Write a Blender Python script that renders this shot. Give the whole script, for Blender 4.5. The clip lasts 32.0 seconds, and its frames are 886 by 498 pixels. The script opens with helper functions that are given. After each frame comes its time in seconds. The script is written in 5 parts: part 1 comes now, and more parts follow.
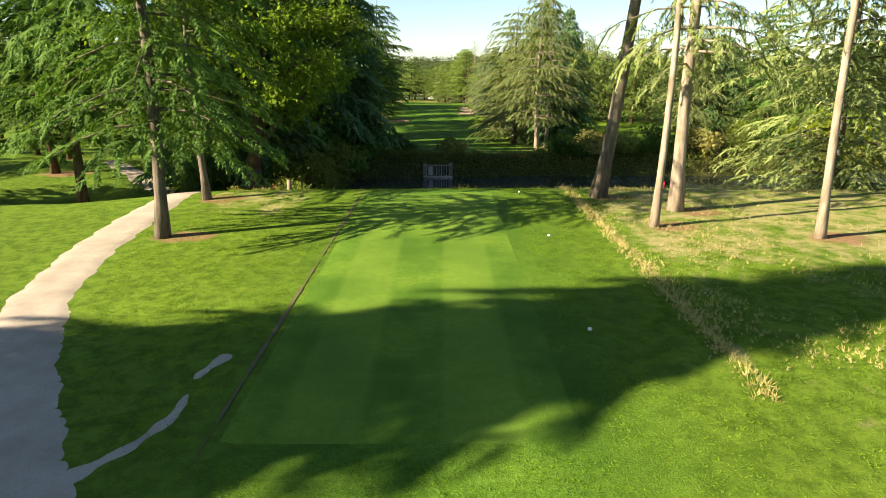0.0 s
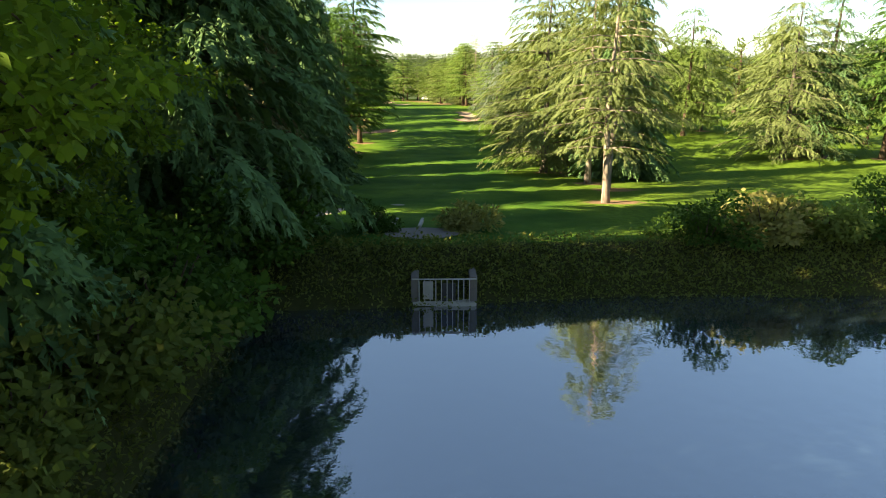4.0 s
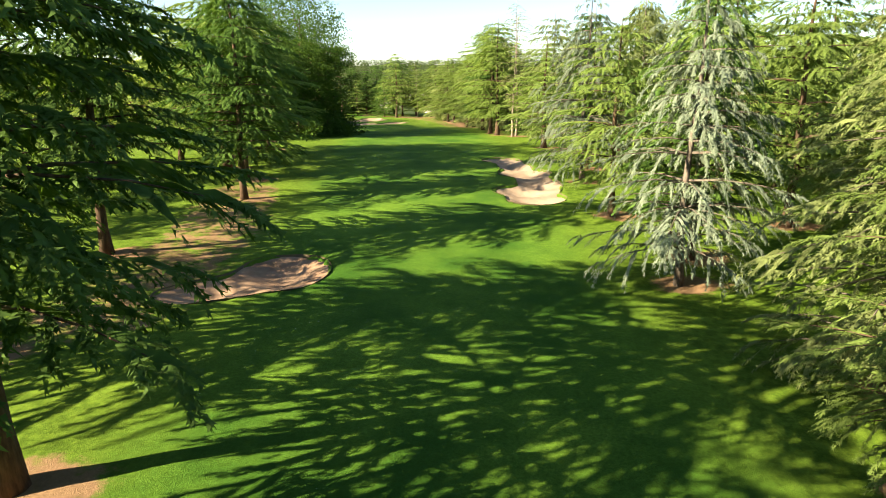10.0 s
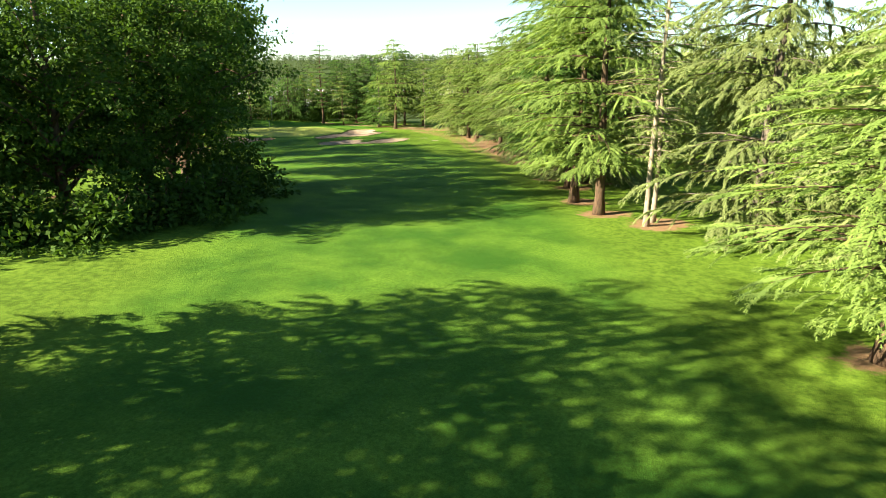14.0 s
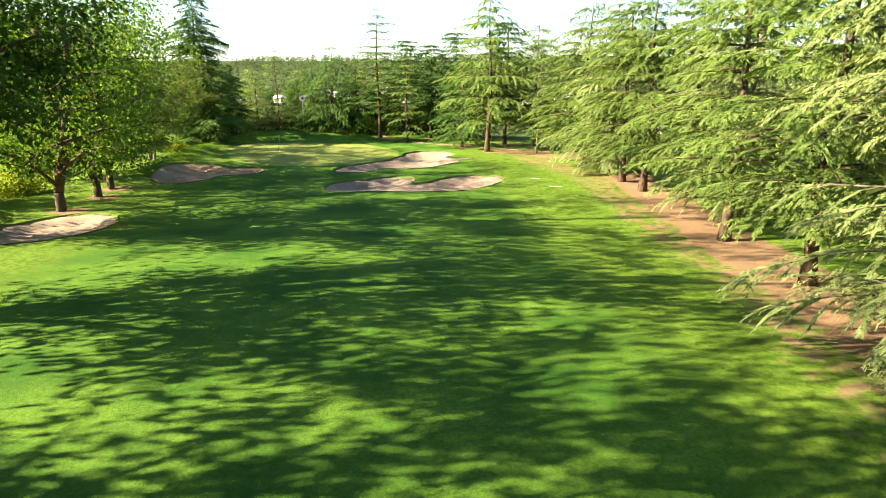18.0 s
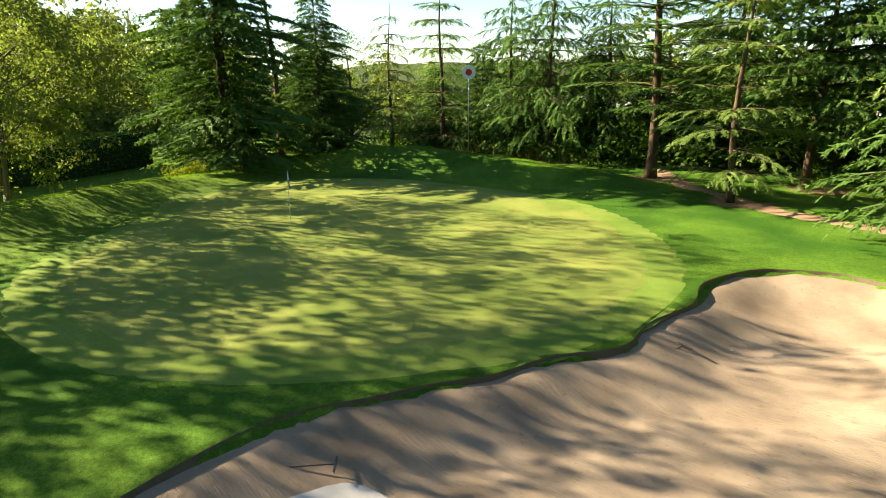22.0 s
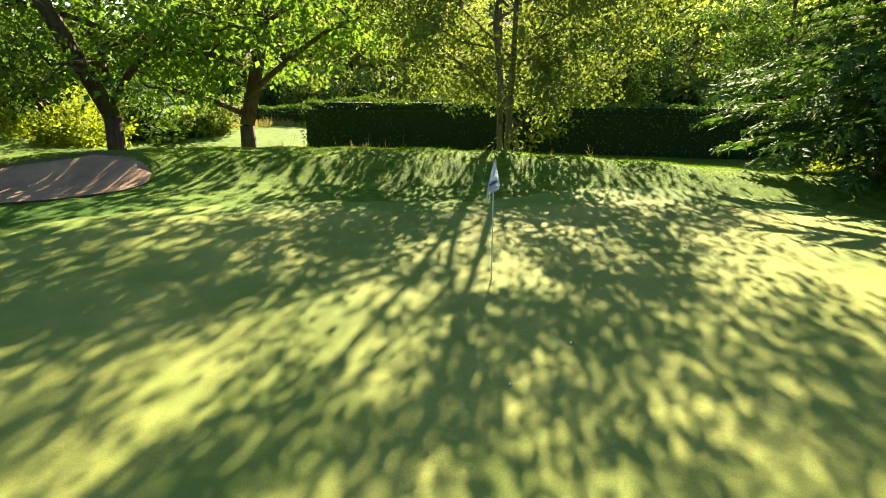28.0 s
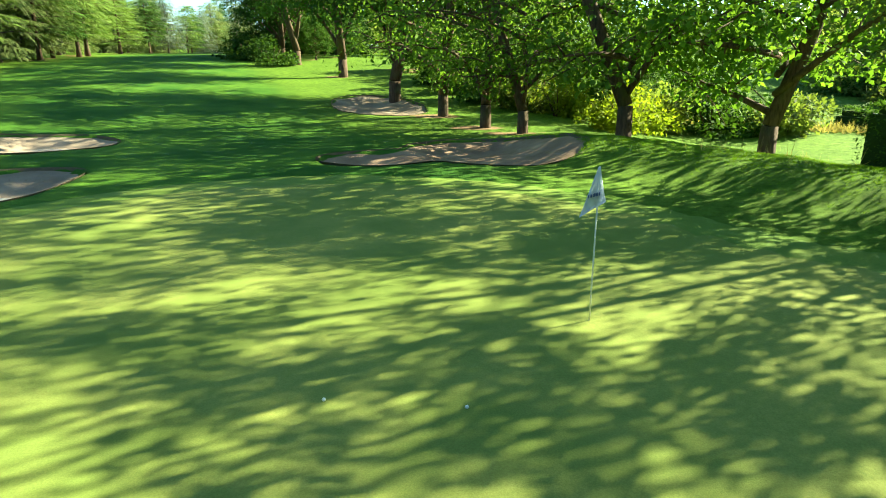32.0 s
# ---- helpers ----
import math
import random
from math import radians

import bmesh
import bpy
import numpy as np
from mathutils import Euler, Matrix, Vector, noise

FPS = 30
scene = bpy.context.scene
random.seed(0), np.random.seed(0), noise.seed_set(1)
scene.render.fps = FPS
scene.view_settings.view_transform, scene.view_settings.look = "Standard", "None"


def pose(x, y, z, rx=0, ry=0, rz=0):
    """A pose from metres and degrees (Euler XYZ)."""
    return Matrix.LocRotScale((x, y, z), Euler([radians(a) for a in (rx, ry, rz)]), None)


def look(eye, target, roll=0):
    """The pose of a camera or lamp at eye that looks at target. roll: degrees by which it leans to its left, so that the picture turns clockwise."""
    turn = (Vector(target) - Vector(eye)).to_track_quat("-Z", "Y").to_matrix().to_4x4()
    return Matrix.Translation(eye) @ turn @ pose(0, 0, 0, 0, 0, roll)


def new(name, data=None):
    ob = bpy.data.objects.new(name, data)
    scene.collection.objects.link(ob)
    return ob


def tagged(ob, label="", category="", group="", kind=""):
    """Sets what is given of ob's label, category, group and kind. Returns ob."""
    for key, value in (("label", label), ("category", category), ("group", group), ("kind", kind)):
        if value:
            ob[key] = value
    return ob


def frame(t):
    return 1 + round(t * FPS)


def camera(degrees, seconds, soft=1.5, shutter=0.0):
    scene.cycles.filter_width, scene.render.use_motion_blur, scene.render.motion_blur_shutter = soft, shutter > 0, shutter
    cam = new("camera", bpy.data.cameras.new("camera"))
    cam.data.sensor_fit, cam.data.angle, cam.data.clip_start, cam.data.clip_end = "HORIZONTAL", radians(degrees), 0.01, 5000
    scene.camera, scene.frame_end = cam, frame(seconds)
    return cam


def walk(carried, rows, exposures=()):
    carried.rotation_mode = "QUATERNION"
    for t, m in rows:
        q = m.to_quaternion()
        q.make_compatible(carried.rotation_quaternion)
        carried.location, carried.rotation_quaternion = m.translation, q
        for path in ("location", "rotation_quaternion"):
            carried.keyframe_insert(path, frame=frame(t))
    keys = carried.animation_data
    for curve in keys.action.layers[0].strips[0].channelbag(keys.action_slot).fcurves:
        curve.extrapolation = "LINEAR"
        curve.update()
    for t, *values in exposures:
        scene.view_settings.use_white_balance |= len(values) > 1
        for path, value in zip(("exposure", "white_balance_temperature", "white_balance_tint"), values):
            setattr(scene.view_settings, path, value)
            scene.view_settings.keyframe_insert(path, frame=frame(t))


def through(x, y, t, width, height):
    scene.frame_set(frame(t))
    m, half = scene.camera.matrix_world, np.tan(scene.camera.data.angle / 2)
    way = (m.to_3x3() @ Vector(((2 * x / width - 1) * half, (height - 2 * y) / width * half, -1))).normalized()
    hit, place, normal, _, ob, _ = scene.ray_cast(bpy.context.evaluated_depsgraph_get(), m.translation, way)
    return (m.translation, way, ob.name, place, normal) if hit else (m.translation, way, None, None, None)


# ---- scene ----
cam = camera(69.9, 32.0, soft=1.0)
PATH = [
    (0, (0.0, 0.0, 4.658), (0.0, 1.922, 4.105), -0.0),
    (0.5, (-0.111, 2.541, 4.643), (-0.107, 4.463, 4.091), -0.0),
    (1, (-0.18, 5.336, 4.631), (-0.176, 7.258, 4.08), 0.1),
    (1.5, (-0.255, 8.495, 4.653), (-0.248, 10.417, 4.102), 0.1),
    (2, (-0.357, 11.632, 4.646), (-0.347, 13.553, 4.092), 0.1),
    (2.5, (-0.39, 14.91, 4.635), (-0.38, 16.831, 4.077), -0.1),
    (3, (-0.584, 18.71, 4.529), (-0.565, 20.63, 3.97), -0.1),
    (3.5, (-0.623, 22.8, 4.512), (-0.603, 24.72, 3.952), -0.1),
    (5.5, (-0.891, 43.333, 4.536), (-0.88, 45.252, 3.973), 0.0),
    (6, (-1.063, 49.297, 4.549), (-1.051, 51.215, 3.981), 0.0),
    (6.5, (-1.113, 55.871, 4.44), (-1.101, 57.788, 3.87), 0.0),
    (7, (-1.025, 62.738, 4.346), (-1.016, 64.655, 3.777), 0.1),
    (7.5, (-1.349, 70.344, 3.909), (-1.333, 72.263, 3.345), 0.1),
    (8, (-1.273, 77.391, 3.793), (-1.261, 79.311, 3.233), 0.1),
    (8.5, (-1.206, 84.057, 3.76), (-1.2, 85.978, 3.203), 0.0),
    (9, (-1.437, 90.953, 3.522), (-1.423, 92.875, 2.969), -0.0),
    (9.5, (-1.588, 97.684, 3.197), (-1.572, 99.61, 2.655), -0.2),
    (10, (-1.501, 104.515, 3.066), (-1.491, 106.441, 2.526), -0.2),
    (10.5, (-1.725, 111.483, 2.773), (-1.709, 113.411, 2.239), -0.1),
    (11, (-1.84, 118.429, 2.581), (-1.821, 120.357, 2.051), 0.1),
    (11.5, (-1.354, 126.756, 1.965), (-1.348, 128.687, 1.442), 0.1),
    (12, (-1.315, 133.287, 1.946), (-1.322, 135.217, 1.422), 0.1),
    (12.5, (-1.645, 139.656, 2.144), (-1.656, 141.584, 1.612), 0.0),
    (13, (-1.202, 148.279, 2.091), (-1.234, 150.205, 1.553), -0.1),
    (13.5, (-1.887, 155.983, 2.406), (-1.908, 157.907, 1.86), -0.1),
    (14, (-1.725, 163.75, 2.57), (-1.759, 165.672, 2.016), -0.1),
    (14.5, (-1.447, 171.496, 2.412), (-1.516, 173.416, 1.857), -0.0),
    (16.5, (-2.393, 201.131, 1.32), (-2.573, 203.045, 0.769), 0.4),
    (17, (-3.614, 206.952, 0.888), (-3.846, 208.86, 0.336), 0.5),
    (17.5, (-3.756, 215.142, 0.347), (-4.063, 217.04, -0.204), 0.3),
    (18, (-4.196, 223.751, -0.19), (-4.568, 225.638, -0.738), 0.1),
    (18.5, (-5.421, 231.793, -0.631), (-5.86, 233.667, -1.174), -0.0),
    (19, (-6.636, 239.875, -1.078), (-7.128, 241.737, -1.618), -0.2),
    (19.5, (-8.101, 248.382, -1.45), (-8.67, 250.222, -1.991), -0.4),
    (20, (-10.303, 256.524, -1.655), (-10.954, 258.335, -2.2), -0.4),
    (20.5, (-12.605, 265.273, -2.036), (-13.35, 267.046, -2.585), -0.4),
    (21, (-15.438, 274.167, -2.607), (-16.322, 275.875, -3.154), -0.3),
    (21.5, (-18.244, 281.273, -3.504), (-19.283, 282.894, -4.047), -0.3),
    (22, (-20.358, 285.779, -4.727), (-21.556, 287.286, -5.268), -0.3),
    (22.5, (-21.862, 288.759, -5.185), (-23.204, 290.139, -5.727), -0.3),
    (23, (-23.496, 291.517, -5.23), (-24.967, 292.758, -5.774), -0.2),
    (23.5, (-24.524, 293.958, -5.257), (-26.12, 295.031, -5.807), -0.1),
    (24, (-25.353, 296.063, -5.554), (-27.073, 296.92, -6.108), -0.2),
    (24.5, (-26.185, 297.97, -5.741), (-27.994, 298.613, -6.301), -0.3),
    (25, (-27.125, 299.539, -6.089), (-28.996, 299.969, -6.648), -0.4),
    (25.5, (-27.69, 301.019, -6.271), (-29.596, 301.225, -6.842), -0.5),
    (27.5, (-30.91, 305.785, -7.024), (-32.703, 305.1, -7.585), -0.1),
    (28, (-31.712, 306.713, -7.061), (-33.401, 305.802, -7.626), -0.1),
    (28.5, (-32.547, 307.543, -7.115), (-34.102, 306.419, -7.681), -0.2),
    (29, (-33.388, 308.245, -7.165), (-34.789, 306.935, -7.731), -0.2),
    (29.5, (-34.339, 308.83, -7.264), (-35.568, 307.356, -7.826), -0.0),
    (30, (-35.325, 309.28, -7.338), (-36.363, 307.665, -7.899), 0.0),
    (30.5, (-36.242, 309.705, -7.343), (-37.075, 307.976, -7.905), 0.0),
    (31, (-37.2, 309.982, -7.381), (-37.811, 308.162, -7.944), -0.0),
    (31.5, (-38.142, 310.193, -7.389), (-38.516, 308.311, -7.953), -0.0),
    (32, (-39.067, 310.221, -7.428), (-39.226, 308.309, -7.991), 0.0),
]
walk(cam, [(t, look(eye, target, roll)) for t, eye, target, roll in PATH], exposures=[(0, 2.05, 7000, 4), (2, 2.2, 7700, 20), (4, 2.5, 7300, 4), (6, 2.75, 6700, 4), (7.5, 2.7, 6700, 0), (9, 2.55, 6900, 4), (10, 2.45, 7000, 4), (11, 2.5, 6600, 0), (12, 2.35, 6500, 0), (14, 2.5, 6500, 0), (17, 2.9, 6200, 2), (19, 2.6, 7200, 6), (20, 2.4, 7000, 4), (22, 2.4, 6900, 0), (24, 2.6, 6900, 8), (25, 2.8, 6300, 2), (28, 2.85, 6700, 6), (29, 2.85, 6000, 0), (30, 2.85, 6000, -12), (31, 2.85, 6200, -16), (32, 2.95, 6200, -20)])

# ---- light ----
SUN_UP, SUN_TURN = 27.5, 19.5
sun_from = Vector((-math.cos(radians(SUN_TURN)) * math.cos(radians(SUN_UP)), -math.sin(radians(SUN_TURN)) * math.cos(radians(SUN_UP)), math.sin(radians(SUN_UP))))
world = bpy.data.worlds.new("sky")
scene.world = world
world.use_nodes = True
sky = world.node_tree.nodes.new("ShaderNodeTexSky")
sky.sky_type, sky.sun_disc = "NISHITA", False
sky.sun_elevation, sky.sun_rotation = radians(SUN_UP), math.atan2(sun_from.x, sun_from.y)
sky.altitude, sky.air_density, sky.dust_density, sky.ozone_density = 300.0, 0.76, 0.4, 1.2
world.node_tree.links.new(sky.outputs[0], world.node_tree.nodes["Background"].inputs[0])
world.node_tree.nodes["Background"].inputs[1].default_value = 0.05
sun_data = bpy.data.lights.new("sun", "SUN")
sun_data.energy, sun_data.angle, sun_data.color = 5.0, radians(0.53), (1.0, 0.82, 0.62)
sun = new("sun", sun_data)
sun.matrix_world = look(sun_from * 100, (0, 0, 0))


# ---- materials ----
class Shade:
    """A small builder of node materials."""

    def __init__(self, name):
        self.mat = bpy.data.materials.new(name)
        self.mat.use_nodes = True
        self.tree = self.mat.node_tree
        self.tree.nodes.clear()
        self.out = self.tree.nodes.new("ShaderNodeOutputMaterial")
        self.geo = self.tree.nodes.new("ShaderNodeNewGeometry")

    def node(self, kind, **given):
        n = self.tree.nodes.new(kind)
        for key, value in given.items():
            n.inputs[key].default_value = value
        return n

    def link(self, a, b):
        self.tree.links.new(a, b)

    def noise(self, scale, detail=3.0, rough=0.55, stretch=None, distort=0.0):
        n = self.node("ShaderNodeTexNoise", Scale=scale, Detail=detail, Roughness=rough, Distortion=distort)
        place = self.geo.outputs["Position"]
        if stretch:
            m = self.node("ShaderNodeMapping")
            m.inputs["Scale"].default_value = stretch
            self.link(place, m.inputs["Vector"])
            place = m.outputs[0]
        self.link(place, n.inputs["Vector"])
        return n.outputs["Fac"]

    def ramp(self, fac, *stops):
        r = self.tree.nodes.new("ShaderNodeValToRGB")
        while len(r.color_ramp.elements) < len(stops):
            r.color_ramp.elements.new(0.5)
        for e, (at, c) in zip(r.color_ramp.elements, stops):
            e.position, e.color = at, (*c, 1) if len(c) == 3 else c
        self.link(fac, r.inputs[0])
        return r.outputs[0]

    def mix(self, fac, a, b, how="MIX"):
        m = self.tree.nodes.new("ShaderNodeMix")
        m.data_type, m.blend_type = "RGBA", how
        for socket, value in ((m.inputs["Factor"], fac), (m.inputs["A"], a), (m.inputs["B"], b)):
            if isinstance(value, (int, float)):
                socket.default_value = value
            elif isinstance(value, tuple):
                socket.default_value = (*value, 1)
            else:
                self.link(value, socket)
        return m.outputs["Result"]

    def maths(self, how, a, b=0.0, c=None):
        m = self.tree.nodes.new("ShaderNodeMath")
        m.operation = how
        for socket, value in zip(m.inputs, (a, b, c)):
            if value is None:
                continue
            if isinstance(value, (int, float)):
                socket.default_value = value
            else:
                self.link(value, socket)
        return m.outputs[0]

    def between(self, value, low, high):
        m = self.tree.nodes.new("ShaderNodeMapRange")
        m.interpolation_type = "SMOOTHSTEP"
        m.inputs["From Min"].default_value, m.inputs["From Max"].default_value = low, high
        self.link(value, m.inputs["Value"])
        return m.outputs["Result"]

    def data(self, name):
        n = self.tree.nodes.new("ShaderNodeAttribute")
        n.attribute_name = name
        return n.outputs["Fac"]

    def surface(self, color, rough=0.8, metal=0.0, bump=None, depth=0.02, strength=0.5, spec=0.3):
        b = self.node("ShaderNodeBsdfPrincipled", Roughness=rough, Metallic=metal)
        b.inputs["Specular IOR Level"].default_value = spec
        if isinstance(color, tuple):
            b.inputs["Base Color"].default_value = (*color, 1)
        else:
            self.link(color, b.inputs["Base Color"])
        if bump is not None:
            n = self.node("ShaderNodeBump", Distance=depth, Strength=strength)
            self.link(bump, n.inputs["Height"])
            self.link(n.outputs[0], b.inputs["Normal"])
        self.link(b.outputs[0], self.out.inputs[0])
        self.bsdf = b
        return self.mat


def plain(name, color, rough=0.6, metal=0.0, vary=0.25, scale=6.0):
    s = Shade(name)
    n = s.noise(scale, 4)
    c = s.mix(n, tuple(v * (1 - vary) for v in color), tuple(min(1, v * (1 + vary)) for v in color))
    return s.surface(c, rough, metal, bump=s.noise(scale * 8, 2), depth=0.004)


def leaf_material(name, dark, light, through=0.35, rough=0.55, tint=None):
    """Foliage: each leaf or needle tuft a shade of its own, some light passing through."""
    s = Shade(name)
    fac = s.maths("MULTIPLY_ADD", s.geo.outputs["Random Per Island"], 0.45, s.maths("MULTIPLY_ADD", s.noise(1.7, 3, 0.6), 1.3, -0.38))
    stops = [(0.0, dark), (0.75, light), (1.0, tint or light)]
    c = s.ramp(fac, *stops)
    big = s.noise(0.45, 2)
    c = s.mix(s.between(big, 0.35, 0.7), c, s.mix(0.6, c, light), "MIX")
    info = s.tree.nodes.new("ShaderNodeObjectInfo")
    hue = s.node("ShaderNodeHueSaturation")
    s.link(s.maths("MULTIPLY_ADD", info.outputs["Random"], 0.5, 0.75), hue.inputs["Value"])
    s.link(c, hue.inputs["Color"])
    c = hue.outputs[0]
    b = s.node("ShaderNodeBsdfPrincipled", Roughness=rough + 0.15)
    b.inputs["Specular IOR Level"].default_value = 0.08
    t = s.tree.nodes.new("ShaderNodeBsdfTranslucent")
    s.link(c, b.inputs["Base Color"])
    warm = s.mix(1.0, c, (1.15, 1.15, 0.5), "MULTIPLY")
    s.link(warm, t.inputs["Color"])
    m = s.tree.nodes.new("ShaderNodeMixShader")
    m.inputs[0].default_value = through
    s.link(b.outputs[0], m.inputs[1])
    s.link(t.outputs[0], m.inputs[2])
    s.link(m.outputs[0], s.out.inputs[0])
    return s.mat


def bark_material(name, dark, light, scale=5.0):
    s = Shade(name)
    n = s.noise(scale, 5, 0.65, stretch=(1.6, 1.6, 0.3))
    c = s.ramp(n, (0.3, dark), (0.7, light))
    c = s.mix(s.between(s.noise(1.1, 2), 0.5, 0.75), c, s.mix(0.5, c, (0.09, 0.10, 0.05)))
    return s.surface(c, 0.9, bump=n, depth=0.05, strength=0.8, spec=0.15)


needle_dark = leaf_material("dark_needles", (0.034, 0.080, 0.036), (0.120, 0.205, 0.076), 0.18)
needle_deep = leaf_material("deep_green_needles", (0.029, 0.070, 0.016), (0.095, 0.175, 0.038), 0.28)
needle_mid = leaf_material("green_needles", (0.060, 0.108, 0.026), (0.182, 0.262, 0.064), 0.30)
needle_pale = leaf_material("pale_needles", (0.082, 0.112, 0.042), (0.215, 0.268, 0.098), 0.30)
needle_blue = leaf_material("silvery_needles", (0.080, 0.118, 0.082), (0.225, 0.280, 0.200), 0.18)
needle_brown = leaf_material("browning_needles", (0.050, 0.090, 0.040), (0.200, 0.180, 0.090), 0.2, tint=(0.42, 0.25, 0.15))
leaf_green = leaf_material("broad_leaves", (0.045, 0.100, 0.016), (0.130, 0.220, 0.034), 0.52)
leaf_deep = leaf_material("deep_green_leaves", (0.020, 0.050, 0.009), (0.062, 0.118, 0.020), 0.35)
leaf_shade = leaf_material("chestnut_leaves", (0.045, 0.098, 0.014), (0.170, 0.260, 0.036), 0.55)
leaf_wood = leaf_material("woodland_leaves", (0.100, 0.150, 0.046), (0.240, 0.300, 0.100), 0.75)
leaf_distant = leaf_material("distant_leaves", (0.024, 0.046, 0.020), (0.075, 0.105, 0.045), 0.3)
leaf_lime = leaf_material("yellow_green_leaves", (0.080, 0.130, 0.012), (0.240, 0.290, 0.030), 0.5)
leaf_olive = leaf_material("olive_leaves", (0.058, 0.095, 0.024), (0.165, 0.210, 0.056), 0.5)
hedge_leaf = leaf_material("hedge_leaves", (0.026, 0.062, 0.016), (0.095, 0.175, 0.032), 0.30)
weed_leaf = leaf_material("weed_leaves", (0.120, 0.140, 0.036), (0.330, 0.310, 0.110), 0.4, tint=(0.40, 0.34, 0.14))
bank_leaf = leaf_material("bramble_leaves", (0.030, 0.050, 0.012), (0.130, 0.150, 0.035), 0.3, tint=(0.25, 0.22, 0.07))
straw_leaf = leaf_material("dry_grass", (0.200, 0.190, 0.070), (0.440, 0.380, 0.180), 0.35)
grass_leaf = leaf_material("grass_blades", (0.045, 0.110, 0.006), (0.145, 0.250, 0.016), 0.4)
bark_grey = bark_material("grey_bark", (0.05, 0.04, 0.032), (0.20, 0.17, 0.14))
bark_pale = bark_material("pale_bark", (0.13, 0.10, 0.075), (0.38, 0.32, 0.26), 4.0)
bark_brown = bark_material("brown_bark", (0.03, 0.021, 0.015), (0.13, 0.085, 0.055))


def turf_material(name, low, high, stripe=None, fine=60.0, depth=0.03):
    s = Shade(name)
    c = s.mix(s.between(s.noise(0.35, 4, 0.6), 0.35, 0.68), low, high)
    c = s.mix(s.between(s.noise(fine * 0.12, 5, 0.7), 0.3, 0.75), s.mix(0.55, c, low), c)
    c = s.mix(s.between(s.noise(fine * 0.5, 4, 0.75), 0.36, 0.66), s.mix(1.0, c, (0.80, 0.82, 0.78), "MULTIPLY"), c)
    if stripe:
        turn, wide = stripe
        sep = s.tree.nodes.new("ShaderNodeSeparateXYZ")
        s.link(s.geo.outputs["Position"], sep.inputs[0])
        across = s.maths("ADD", s.maths("MULTIPLY", sep.outputs[0], math.cos(radians(turn)) / wide), s.maths("MULTIPLY", sep.outputs[1], math.sin(radians(turn)) / wide))
        wave = s.between(s.maths("SINE", s.maths("MULTIPLY", across, math.pi)), -0.25, 0.25)
        c = s.mix(s.maths("MULTIPLY", wave, 0.2), c, (0.20, 0.30, 0.05))
    return s.surface(c, 0.85, bump=s.noise(fine, 3, 0.7), depth=depth, strength=0.6, spec=0.06)


s = Shade("turf")
low, high = (0.040, 0.118, 0.016), (0.146, 0.266, 0.032)
patch = s.between(s.noise(0.22, 5, 0.62), 0.32, 0.7)
c = s.mix(patch, low, high)
fine = s.noise(9.0, 6, 0.72)
c = s.mix(s.between(fine, 0.28, 0.72), s.mix(0.7, c, (0.034, 0.080, 0.005)), c)
c = s.mix(s.between(s.noise(36.0, 4, 0.75), 0.36, 0.66), s.mix(1.0, c, (0.74, 0.76, 0.72), "MULTIPLY"), c)
rough_mask = s.data("rough")
c = s.mix(s.maths("MULTIPLY", rough_mask, 0.55), c, s.mix(s.noise(3.0, 6, 0.85), (0.078, 0.150, 0.012), (0.230, 0.310, 0.040)))
c = s.mix(s.maths("MULTIPLY", rough_mask, s.maths("SUBTRACT", 1.0, s.between(s.noise(2.7, 5, 0.75), 0.36, 0.62))), c, s.mix(1.0, c, (0.52, 0.58, 0.50), "MULTIPLY"))
ragged = s.noise(1.3, 5, 0.7)
dry = s.between(s.maths("ADD", s.data("dry"), s.maths("MULTIPLY_ADD", ragged, 1.1, -0.55)), 0.42, 0.72)
c = s.mix(dry, c, s.mix(s.noise(5.0, 5, 0.7), (0.16, 0.17, 0.06), (0.40, 0.35, 0.18)))
needles = s.between(s.maths("ADD", s.data("needles"), s.maths("MULTIPLY_ADD", ragged, 0.9, -0.45)), 0.40, 0.62)
c = s.mix(needles, c, s.mix(s.noise(7.0, 5, 0.75), (0.12, 0.070, 0.038), (0.32, 0.215, 0.125)))
bank = s.between(s.maths("ADD", s.data("bank"), s.maths("MULTIPLY_ADD", ragged, 0.5, -0.25)), 0.35, 0.65)
c = s.mix(bank, c, s.mix(s.noise(2.5, 5, 0.7), (0.020, 0.028, 0.008), (0.085, 0.085, 0.028)))
wild = s.data("wild")
c = s.mix(wild, c, s.mix(s.noise(0.08, 5, 0.7), (0.016, 0.034, 0.010), (0.070, 0.095, 0.030)))
turf = s.surface(c, 0.88, bump=s.noise(28.0, 4, 0.75), depth=0.05, strength=0.7, spec=0.06)

tee_turf = turf_material("tee_turf", (0.060, 0.135, 0.016), (0.158, 0.265, 0.034), stripe=(0, 1.1))
green_turf = turf_material("green_turf", (0.160, 0.210, 0.046), (0.282, 0.300, 0.080), fine=90, depth=0.008)
collar_turf = turf_material("collar_turf", (0.122, 0.195, 0.034), (0.225, 0.282, 0.062), fine=70, depth=0.012)

s = Shade("sand")
c = s.ramp(s.noise(0.5, 5, 0.6), (0.3, (0.20, 0.150, 0.108)), (0.7, (0.35, 0.275, 0.205)))
c = s.mix(s.between(s.noise(6.0, 5, 0.7), 0.55, 0.8), c, (0.16, 0.115, 0.082))
rake_lines = s.noise(9.0, 4, 0.7, stretch=(0.35, 2.2, 1))
sand = s.surface(c, 0.95, bump=rake_lines, depth=0.05, strength=0.55, spec=0.1)

